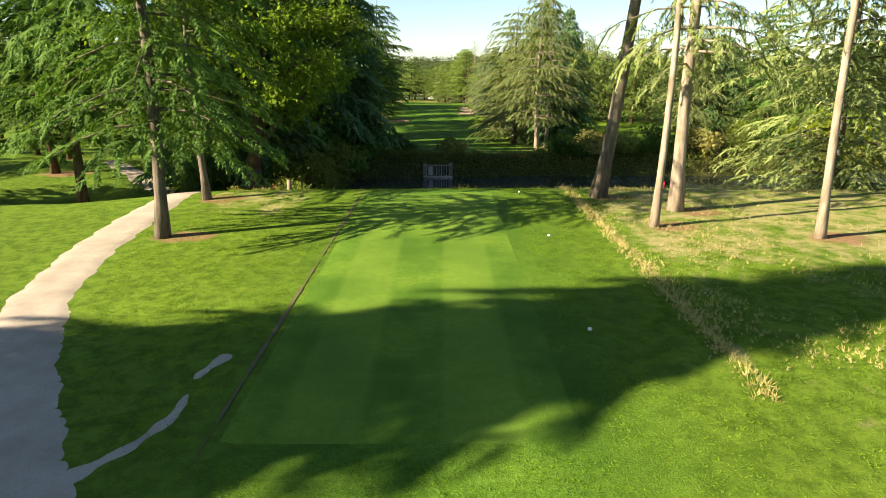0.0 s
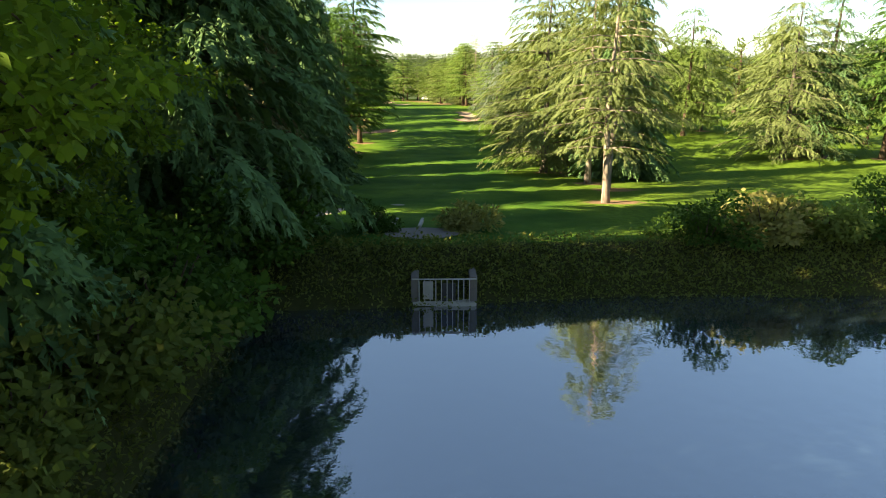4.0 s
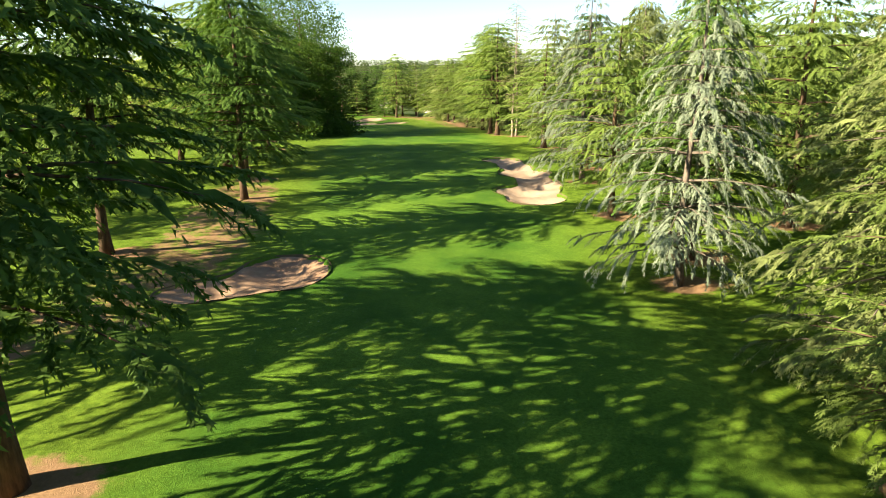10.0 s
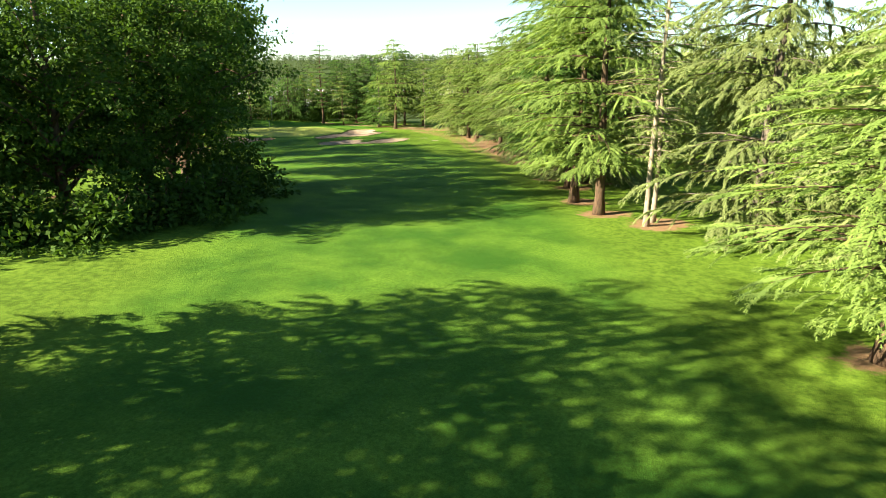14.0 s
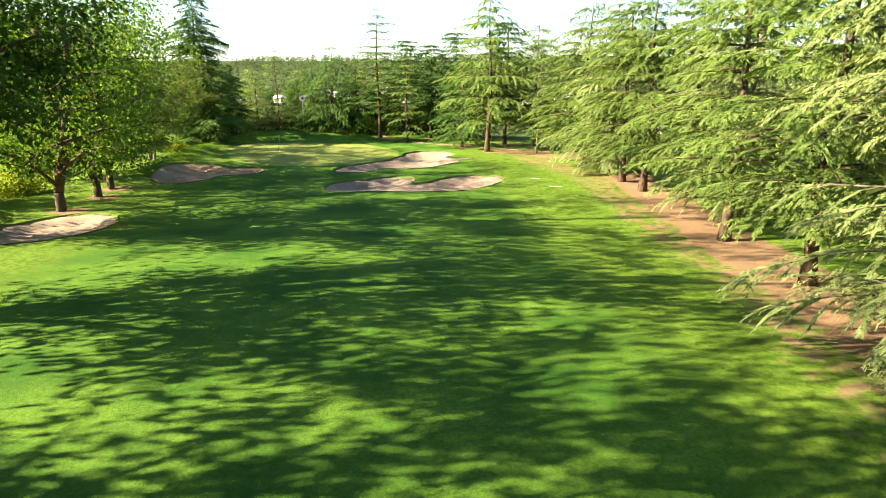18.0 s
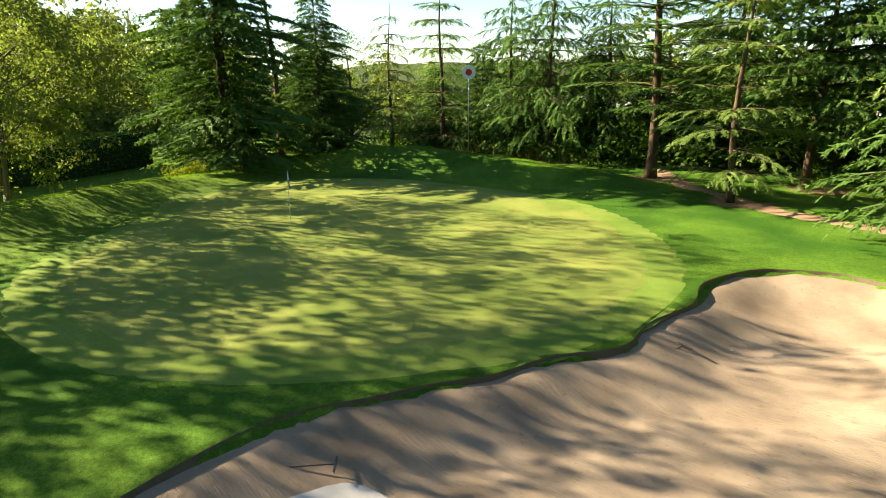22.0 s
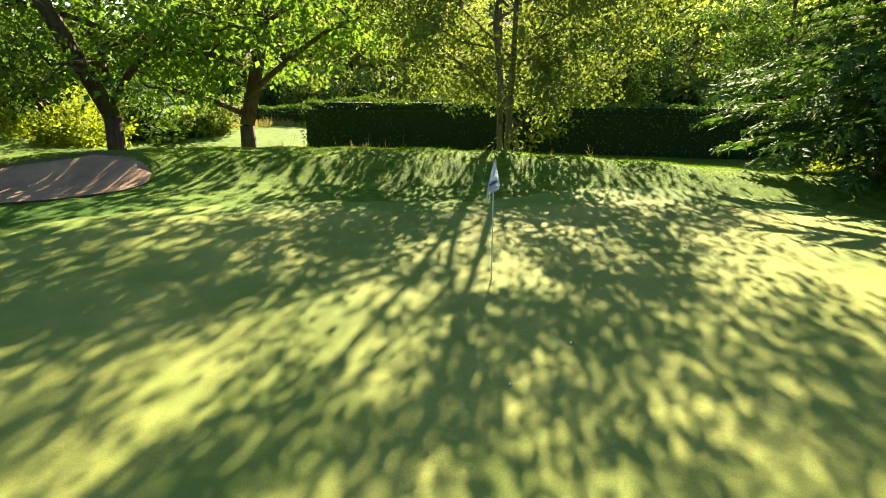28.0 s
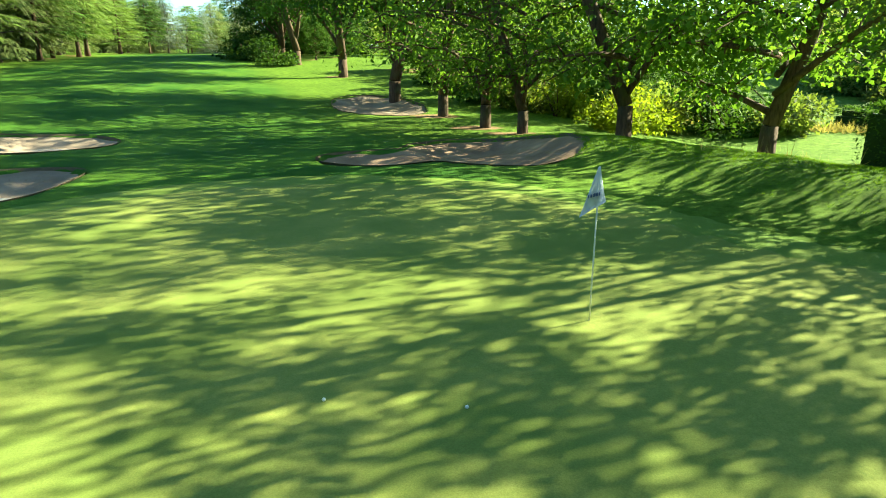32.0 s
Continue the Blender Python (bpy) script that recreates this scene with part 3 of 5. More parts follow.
Z = Z + 0.03 * calm * np.sin(X * 1.7 + np.sin(Y * 0.9)) * np.sin(Y * 1.3 + 0.5 * X) * (np.abs(X) < 70)
ny, nx = X.shape
idx = np.arange(nx * ny).reshape(ny, nx)
faces = np.stack([idx[:-1, :-1], idx[:-1, 1:], idx[1:, 1:], idx[1:, :-1]], -1).reshape(-1, 4)
me = mesh_of("ground", np.stack([X, Y, Z], -1).reshape(-1, 3), faces, turf, True)


def layer(name, values):
    me.attributes.new(name, "FLOAT", "POINT").data.foreach_set("value", np.ascontiguousarray(values, np.float32).ravel())


centre = np.interp(Y, [-60, 50, 120, 200, 240, 290, 330], [0, 0, -1.5, -5, -13, -28, -40])
half = np.interp(Y, [0, 28, 60, 130, 200, 290, 330], [2.2, 2.2, 7, 7.5, 10, 15, 14])
layer("rough", ease(-1.5, 2.5, np.abs(X - centre) - half))
under = np.zeros_like(X)
for x, y, kind, h, _ in TREES:
    if kind.endswith("far") or abs(x) > 70:
        continue
    size = {"oak": 1.2, "maple": 0.9, "hazel": 0.7, "chestnut": 1.6, "oak_low": 1.2}.get(kind, 1.7)
    if y < 30:
        size = 0.9
    j = np.abs(gy - y) < 8
    i = np.abs(gx - x) < 8
    sub = np.ix_(j, i)
    under[sub] = np.maximum(under[sub], np.exp(-(((X[sub] - x - 0.6) / (size * 1.3)) ** 2 + ((Y[sub] - y) / size) ** 2)))
worn = np.exp(-np.maximum(line(X, Y, [(7.5, 238), (6.5, 255), (5, 270), (2, 290)], 1.2), 0) ** 2 / 3)
worn = np.maximum(worn, 0.75 * np.exp(-np.maximum(line(X, Y, [(-12, 309.5), (-4, 305)], 1.5), 0) ** 2 / 4))
worn = np.maximum(worn, 0.62 * np.exp(-np.maximum(line(X, Y, [(5.5, 236), (4.5, 255), (2, 270), (-2, 290), (-9, 303)], 1.0), 0) ** 2 / 9))
worn = np.maximum(worn, 0.66 * np.exp(-np.maximum(line(X, Y, [(-14.5, 128), (-14.5, 140), (-17, 154)], 1.8), 0) ** 2 / 4))
layer("needles", np.maximum(under * 0.85, worn * 0.8))
dry = (0.36 + 0.24 * ease(12, 17, Y)) * ease(4.6, 5.6, X) * ease(24, 20, X) * ease(2, 8, Y) * ease(29, 26, Y) + 0.55 * np.exp(-((X - 4.7) / 0.30) ** 2) * ease(6, 9, Y) * ease(26, 24, Y)
dry = dry + 0.35 * ease(-46, -52, X) * ease(240, 255, Y) * ease(330, 300, Y) + 0.56 * ease(-3.5, -5.5, X) * ease(-12, -7, X) * ease(16, 22, Y) * ease(29, 27, Y)
layer("dry", np.clip(dry, 0, 1))
pf = pond_field(X, Y)
layer("wild", np.maximum(np.maximum(ease(90, 150, np.abs(X + 20)), ease(345, 375, Y)), ease(-30, -80, Y)))
layer("bank", ease(3.2, 1.2, pf))
ground_ob = tagged(new("ground", me), "mown green turf of a golf hole with rough, bare patches and a pond hollow", "ground", kind="structure")


def drape(name, field, bounds, step, material, height, smooth=True):
    """A patch of surface that follows the land inside field < 0, its rim laid on the edge."""
    x0, x1, y0, y1 = bounds
    xs, ys = np.arange(x0, x1 + step, step), np.arange(y0, y1 + step, step)
    px, py = np.meshgrid(xs, ys)
    f = field(px, py)
    e = 0.02
    inside = f < 0
    keep = inside[:-1, :-1] | inside[:-1, 1:] | inside[1:, 1:] | inside[1:, :-1]
    for _ in range(3):
        f = field(px, py)
        gxx, gyy = (field(px + e, py) - f) / e, (field(px, py + e) - f) / e
        k = np.where(f > 0, f / (gxx ** 2 + gyy ** 2 + 1e-6), 0).clip(0, step)
        px, py = px - k * gxx * (~inside), py - k * gyy * (~inside)
    pz = height(px, py, np.minimum(field(px, py), 0))
    number = np.arange(px.size).reshape(px.shape)
    quads = np.stack([number[:-1, :-1], number[:-1, 1:], number[1:, 1:], number[1:, :-1]], -1)[keep]
    used = np.unique(quads)
    remap = np.zeros(px.size, np.int64)
    remap[used] = np.arange(len(used))
    verts = np.stack([px.ravel(), py.ravel(), pz.ravel()], 1)[used]
    return mesh_of(name, verts, remap[quads], material, smooth)


# ---- pond ----
tagged(new("pond_water", drape("pond_water", lambda x, y: pond_field(x, y) - 2.0, (-14, 68, 24, 56), 1.0, water, lambda x, y, f: WATER + 0 * x)),
       "still dark pond water that mirrors the blue sky", "water", kind="structure")

# ---- tee, green, path ----
def tee_field(x, y):
    return np.maximum(np.abs(x + 0.5) - 2.5, np.abs(y - 15.3) - 8.4)


tagged(new("tee_box", drape("tee_box", tee_field, (-3.6, 2.6, 6.4, 24.2), 0.4, tee_turf, lambda x, y, f: ground(x, y) - 0.03 + 0.06 * ease(0.0, -0.3, f))), "closely mown striped green tee with straight edges", "tee", kind="structure")

def wobble(x, y):
    return 0.05 * np.sin(x * 0.9 + y * 0.7) + 0.03 * np.sin(y * 4.1 - x * 1.1) + 0.025 * np.sin(y * 9 + x * 5)


tagged(new("tee_edge", drape("tee_edge", lambda x, y: line(x, y, [(-3.04, 6.7), (-3.04, 23.9)], 0.022) + 0.25 * wobble(x, y), (-3.4, -2.7, 6.4, 24.2), 0.04, soil, lambda x, y, f: ground(x, y) + 0.014)), "thin dark cut line along the edge of the tee", "edge", kind="structure")

GREEN = [(-37.0, 302.4, 9.4, 11.0, 5), (-43.3, 306.6, 7.4, 6.6, 30), (-30.2, 303.0, 3.4, 5.2, 10)]
tagged(new("green_collar", drape("green_collar", lambda x, y: blob(x, y, GREEN) - 1.1, (-56, -24, 286, 318), 0.5, collar_turf, lambda x, y, f: ground(x, y) - 0.02 + 0.04 * ease(0.0, -0.3, f))), "mown apron ring round the putting green", "grass", kind="structure")
tagged(new("putting_green", drape("putting_green", lambda x, y: blob(x, y, GREEN), (-56, -24, 286, 318), 0.5, green_turf, lambda x, y, f: ground(x, y) - 0.01 + 0.045 * ease(0.0, -0.25, f))), "smooth pale putting green, finely mown", "green", kind="structure")

PATH_LINE = [(-2.3, 1.6), (-4.4, 5.3), (-5.5, 7.0), (-6.8, 9.1), (-8.4, 12.4), (-9.3, 16), (-9.8, 20), (-10.4, 27), (-12.5, 32), (-18, 39), (-26, 50)]


tagged(new("gravel_path", drape("gravel_path", lambda x, y: line(x, y, PATH_LINE, 0.80) + wobble(x, y), (-29, -1, 0, 53), 0.2, gravel, lambda x, y, f: ground(x, y) - 0.03 + 0.06 * ease(0.0, -0.3, f))), "pale gravel cart path with ragged grassy edges", "path", kind="structure")
tagged(new("bare_streak", drape("bare_streak", lambda x, y: line(x, y, [(-3.6, 9.6), (-3.8, 8.9), (-3.7, 7.7), (-3.95, 7.0), (-4.4, 6.4)], 0.10) + 1.1 * wobble(x, y) - 0.10 * ease(8.5, 6.8, y), (-5.5, -2.8, 5.8, 10.4), 0.08, gravel, lambda x, y, f: ground(x, y) - 0.01 + 0.03 * ease(0.0, -0.1, f))), "thin worn streak of bare pale sand in the grass", "path", kind="structure")
tagged(new("gravel_strip", drape("gravel_strip", lambda x, y: line(x, y, [(-10, 54.0), (-7.2, 57.0), (-5.2, 62.6)], 0.55) + 1.4 * wobble(x, y), (-12, -3, 52, 65), 0.25, gravel, lambda x, y, f: ground(x, y) - 0.03 + 0.06 * ease(0.0, -0.3, f))), "worn strip of pale gravel fading into the grass", "path", kind="structure")
tagged(new("sand_patch", drape("sand_patch", lambda x, y: blob(x, y, [(-2.9, 63.7, 0.62, 0.35, -10)]) + 0.5 * wobble(x, y), (-5, -1, 62, 66), 0.15, gravel, lambda x, y, f: ground(x, y) - 0.03 + 0.06 * ease(0.0, -0.3, f))), "small bare patch of pale sand in the grass", "path", kind="structure")
tagged(new("dirt_path", drape("dirt_path", lambda x, y: line(x, y, [(-36, 328.5), (-31.5, 321.5), (-26, 317.3), (-19, 315.4), (-11, 311.8), (-2, 309)], 0.75) + wobble(x, y), (-40, 2, 304, 331), 0.4, red_sand, lambda x, y, f: ground(x, y) - 0.03 + 0.06 * ease(0.0, -0.3, f))), "narrow reddish dirt path under the trees", "path", kind="structure")

# ---- bunkers ----
for shapes, depth, tone in BUNKERS:
    cx = [c[0] for c in shapes]
    cy = [c[1] for c in shapes]
    bounds = (min(cx) - 9, max(cx) + 9, min(cy) - 9, max(cy) + 9)
    me_ = drape("sand_bunker", lambda x, y: blob(x, y, shapes) + 0.10 * np.sin(x * 1.9) * np.sin(y * 1.5), bounds, 0.4, red_sand if tone == "red" else sand,
                lambda x, y, f: land(x, y) - 0.10 - depth * ease(0.0, -1.8, f) + 0.04 * np.sin(x * 2.1 + np.sin(y)) * np.sin(y * 1.7))
    edge = lambda x, y: blob(x, y, shapes) + 0.10 * np.sin(x * 1.9) * np.sin(y * 1.5)
    rim = drape("lip", lambda x, y: np.maximum(edge(x, y) - 0.015, -0.06 - edge(x, y)), bounds, 0.05, soil, lambda x, y, f: land(x, y) + 0.03 - 0.16 * ease(0.015, -0.055, edge(x, y)))
    bunker = tagged(new("sand_bunker", me_), "reddish sand bunker under the trees, raked" if tone == "red" else "pale raked sand bunker with a steep grassy lip", "bunker", "bunkers")
    child("lip", rim, bunker, "dark eroded soil lip")
for cx, cy, rx, ry in ((-6.9, 282.4, 0.2, 0.1), (-5.2, 282.8, 0.4, 0.14), (-8.4, 283.0, 0.12, 0.3), (-7.3, 287.4, 0.8, 0.08)):
    tagged(new("bare_patch", drape("bare_patch", lambda x, y: blob(x, y, [(cx, cy, rx, ry, 0)]) + 3.0 * wobble(x, y), (cx - 3, cx + 3, cy - 2, cy + 2), 0.12, gravel, lambda x, y, f: ground(x, y) - 0.01 + 0.03 * ease(0.0, -0.1, f))), "thin patch of bare pale sand worn into the grass", "bare patch", kind="structure")
for cx, cy, rx, ry, turn, drop in ((-26.9, 291.1, 1.25, 1.0, 20, 0.50), (-23.1, 279.2, 1.35, 0.75, 5, 0.49)):
    shape = [(cx, cy, rx, ry, turn)]
    level = float(land(cx, cy)) - drop
    tagged(new("puddle", drape("puddle", lambda x, y: blob(x, y, shape) + 0.4 * wobble(x, y), (cx - 2.5, cx + 2.5, cy - 2.5, cy + 2.5), 0.12, puddle_mat, lambda x, y, f: level + 0 * f)), "shallow rain puddle lying in the bunker sand", "puddle", "puddles")


# ---- trees ----
def conifer(seed, h, base, radius, profile, branches, density, long, wide, rise, droop, trunk, limbs=40, lobes=3, flat=0.7, hang=0.25, lean=(0.0, 0.0), gap=0.0, fingers=2.8, pad=0.065):
    """Trunk with limbs, and a crown of needle sprays along drooping branches. Returns (bmesh, verts, faces)."""
    rng = np.random.default_rng(seed)
    def axis(z):
        u = z / h
        return np.stack([lean[0] * u * h + 0.12 * np.sin(u * 7 + seed), lean[1] * u * h + 0.10 * np.sin(u * 5 + 2 * seed), z], -1)
    zs = np.linspace(-0.4, h, 12)
    pts = axis(zs)
    rad = trunk * np.interp(zs / h, [-0.1, 0.0, 0.05, 0.5, 1.0], [1.7, 1.5, 1.0, 0.6, 0.06])
    bm = tube(pts.tolist(), rad.tolist(), 9)
    u0 = np.sort(rng.uniform(0, 1, branches) ** 1.05)
    if gap:
        u0 = (np.floor(u0 / gap) + 0.25 * rng.uniform(0, 1, branches)) * gap
        u0 = u0.clip(0, 0.985)
    az = np.arange(branches) * 2.39996 + rng.normal(0, 0.35, branches)
    length = radius * profile(u0) * rng.uniform(0.62, 1.15, branches) + 0.15
    start = axis(base + u0 * (h * 0.985 - base))
    out = np.stack([np.cos(az), np.sin(az), np.zeros(branches)], 1)
    order = np.argsort(-length)
    for k in order[:limbs]:
        p = [start[k] + out[k] * length[k] * t + np.array([0, 0, length[k] * (rise * t - droop * t * t)]) for t in (0, 0.35, 0.7, 0.95)]
        r = 0.006 * length[k] + 0.010
        tube([v.tolist() for v in p], [r * 1.6, r, r * 0.6, r * 0.25], 4, bm)
    # sprays sit along side shoots that fan out from each branch and hang at their ends
    shoots = np.maximum(3, (length * fingers).astype(int))
    count = np.maximum(shoots, (length * density * rng.uniform(0.85, 1.15, branches)).astype(int))
    b = np.repeat(np.arange(branches), count)
    n = len(b)
    j = np.floor(rng.uniform(0, 1, n) * shoots[b])
    t = np.clip((j + 0.8) / shoots[b], 0.06, 1.0)
    hand = np.where(j % 2 < 1, 1.0, -1.0)
    u = rng.uniform(0.05, 1, n) ** 0.8
    odd = np.modf(np.sin(j * 12.9898 + b * 78.233) * 43758.5453)[0]
    reach = np.minimum(length[b] * 0.42 * (0.25 + 1.6 * t * (1.15 - t)), 1.9) * (0.85 + 0.3 * odd) + 0.12
    across = np.stack([-out[b, 1], out[b, 0], np.zeros(n)], 1)
    way = out[b] * (0.55 + 0.45 * t)[:, None] + across * (hand * (0.95 - 0.75 * t))[:, None]
    way /= np.linalg.norm(way, axis=1, keepdims=True)
    sag = hang * (1.0 + 0.5 * odd)
    places = start[b] + out[b] * (length[b] * t)[:, None] + way * (reach * u * (1 - 0.25 * sag))[:, None] + rng.normal(0, 0.035, (n, 3))
    places[:, 2] += length[b] * (rise * t - droop * t * t) - reach * sag * u * u
    ways = way + across * rng.normal(0, 0.35, n)[:, None] + rng.normal(0, 0.12, (n, 3))
    ways[:, 2] += (rise - 2 * droop * t) * 0.5 - 1.6 * sag * u
    ups = np.stack([rng.normal(0, 1 - flat, n), rng.normal(0, 1 - flat, n), np.ones(n)], 1)
    v, f = fronds(places, ways, ups, long * rng.uniform(0.7, 1.3, n), lobes, rng, wide, 0.10 + 0.35 * hang)
    # the needle-clad shoots themselves: slender tapered pads that carry the sprays
    b = np.repeat(np.arange(branches), shoots)
    n = len(b)
    j = np.concatenate([np.arange(k) for k in shoots]).astype(float)
    t = np.clip((j + 0.8) / shoots[b], 0.06, 1.0)
    hand = np.where(j % 2 < 1, 1.0, -1.0)
    odd = np.modf(np.sin(j * 12.9898 + b * 78.233) * 43758.5453)[0]
    reach = np.minimum(length[b] * 0.42 * (0.25 + 1.6 * t * (1.15 - t)), 1.9) * (0.85 + 0.3 * odd) + 0.12
    across = np.stack([-out[b, 1], out[b, 0], np.zeros(n)], 1)
    way = out[b] * (0.55 + 0.45 * t)[:, None] + across * (hand * (0.95 - 0.75 * t))[:, None]
    way /= np.linalg.norm(way, axis=1, keepdims=True)
    sag = hang * (1.0 + 0.5 * odd)
    roll = rng.normal(0, 0.55, n)[:, None]
    edge = np.cross(way, [0, 0, 1.0]) * np.cos(roll) + np.array([0, 0, 1.0]) * np.sin(roll)
    rows = []
    for u, w in ((0.0, 0.45), (0.35, 1.0), (0.7, 0.75), (1.02, 0.08)):
        p = start[b] + out[b] * (length[b] * t)[:, None] + way * (reach * u * (1 - 0.25 * sag))[:, None]
        p[:, 2] += length[b] * (rise * t - droop * t * t) - reach * sag * u * u - 0.02
        half = (pad * w * (0.6 + 0.4 * reach) * rng.uniform(0.7, 1.3, n))[:, None] * edge
        rows += [p - half, p + half]
    body = np.stack(rows, 1).reshape(-1, 3)
    tri = np.array([(0, 1, 2), (1, 3, 2), (2, 3, 4), (3, 5, 4), (4, 5, 6), (5, 7, 6)])
    f = np.concatenate([f, len(v) + (np.arange(n)[:, None, None] * 8 + tri[None]).reshape(-1, 3)])
    return bm, np.concatenate([v, body]), f


def broadleaf(seed, h, fork, round_, leaves, size, trunk, low, stems=1, twigs=6, weep=0.0):
    """A forked trunk, boughs that fill a rounded crown, and leaf clumps along them. round_: crown radius to height; low: where the leaves begin."""
    rng = np.random.default_rng(seed)
    bm = bmesh.new()
    tips = []
    R, zc, half = round_ * h, h * (low + 1) / 2, h * (1 - low) / 2
    def bough(p, q, r, depth):
        p, q = Vector(p), Vector(q)
        pts, rads = [], []
        bend = Vector(rng.normal(0, 0.06, 3).tolist()) * (q - p).length
        for i in range(6):
            t = i / 5
            pts.append(p.lerp(q, t) + bend * math.sin(math.pi * t) + Vector((0, 0, 0.10 * (q - p).length * math.sin(math.pi * t))))
            rads.append(r * (1 - 0.7 * t))
        tube(pts, rads, 8 if depth == 0 else 5 if depth == 1 else 4, bm)
        return pts
    top = []
    for k in range(stems):
        a = k * 6.283 / stems + seed
        lean = 0.0 if stems == 1 else 0.13
        foot = Vector((math.cos(a) * 0.16, math.sin(a) * 0.16, -0.3)) if stems > 1 else Vector((0, 0, -0.3))
        head = Vector((math.cos(a) * lean * h, math.sin(a) * lean * h, h * 0.8))
        r = trunk / math.sqrt(stems)
        tube([foot, foot.lerp(head, 0.03), foot.lerp(head, 0.10)], [r * 1.5, r * 1.1, r], 9, bm)
        main = bough(foot.lerp(head, 0.10), head, r, 0)
        top.append((foot.lerp(head, 0.10), head, r))
        tips.extend(main[3:])
    n_boughs = 15
    for k in range(n_boughs):
        foot, head, r = top[k % len(top)]
        u = (k + 0.5) / n_boughs
        t0 = max(0.0, (fork / h - 0.1)) + 0.65 * u
        p = foot.lerp(head, min(t0, 0.95))
        a = k * 2.4 + rng.normal(0, 0.2)
        zq = p.z + (1 - 0.6 * u) * h * rng.uniform(0.10, 0.30) - weep * h * (1 - u)
        ring = R * math.sqrt(max(0.05, 1 - ((zq - zc) / half) ** 2)) * rng.uniform(0.75, 1.0)
        q = Vector((math.cos(a) * ring, math.sin(a) * ring, zq))
        pts = bough(p, q, max(r * 0.5 * (1 - 0.6 * u), 0.04), 1)
        tips.extend(pts[2:])
        for m in range(twigs):
            s0 = pts[2 + m % 4]
            d = Vector(rng.normal(0, 1, 3).tolist()).normalized() * R * rng.uniform(0.25, 0.5)
            d.z = d.z * 0.6
            e = bough(s0, s0 + d, 0.028, 2)
            tips.extend(e[2:])
    pts = np.array([t[:] for t in tips])
    extra = rng.normal(0, 1, (len(pts) // 2, 3))
    extra = extra / np.linalg.norm(extra, axis=1, keepdims=True) * rng.uniform(0.7, 1.0, (len(extra), 1)) * np.array([R, R, half]) + np.array([0, 0, zc])
    pts = np.concatenate([pts, extra])
    clump = rng.integers(0, len(pts), leaves)
    wide = rng.uniform(0.35, 0.95, len(pts)) * h / 13
    d = rng.normal(0, 1, (leaves, 3))
    d /= np.linalg.norm(d, axis=1, keepdims=True)
    places = pts[clump] + d * (wide[clump] * rng.uniform(0.1, 1.0, leaves) ** 0.5)[:, None] * np.array([1, 1, 0.55])
    keep = places[:, 2] > low * h * rng.uniform(0.75, 1.15, leaves)
    places, d = places[keep], d[keep]
    n = len(places)
    ways = d + rng.normal(0, 0.7, (n, 3)) + np.array([0, 0, -0.4])
    ups = rng.normal(0, 0.6, (n, 3)) + np.array([0, 0, 1.0])
    v, f = blades(places, ways, ups, size * rng.uniform(0.7, 1.3, n), np.full(n, size * 0.36), 1, 0.5, 0.1, rng)
    return bm, v, f


cone = lambda u: (1 - u) ** 0.85 * np.where(u < 0.12, 0.75 + 2 * u, 1)
cone_full = lambda u: (1 - u) ** 0.7 * np.where(u < 0.15, 0.8 + 1.4 * u, 1)
full = lambda u: np.sqrt(np.clip(1 - u ** 1.7, 0, 1)) * np.where(u < 0.15, 0.7 + 2 * u, 1)
tier = lambda u: (1 - u) ** 0.55 * np.where(u < 0.2, 0.6 + 2 * u, 1) * 0.95
column = lambda u: np.clip(1 - u ** 2.6, 0, 1) ** 0.8 * np.where(u < 0.1, 0.85 + 1.5 * u, 1)
lumpy = lambda u: (1 - u) ** 0.45 * (0.80 + 0.20 * np.sin(u * 20) + 0.12 * np.sin(u * 47 + 1)) * np.where(u < 0.1, 0.7 + 3 * u, 1)
taper = lambda u: column(u) * (1 - 0.5 * u)
top_heavy = lambda u: np.sin(np.clip(u * 0.85 + 0.12, 0, 1) * math.pi) ** 0.7

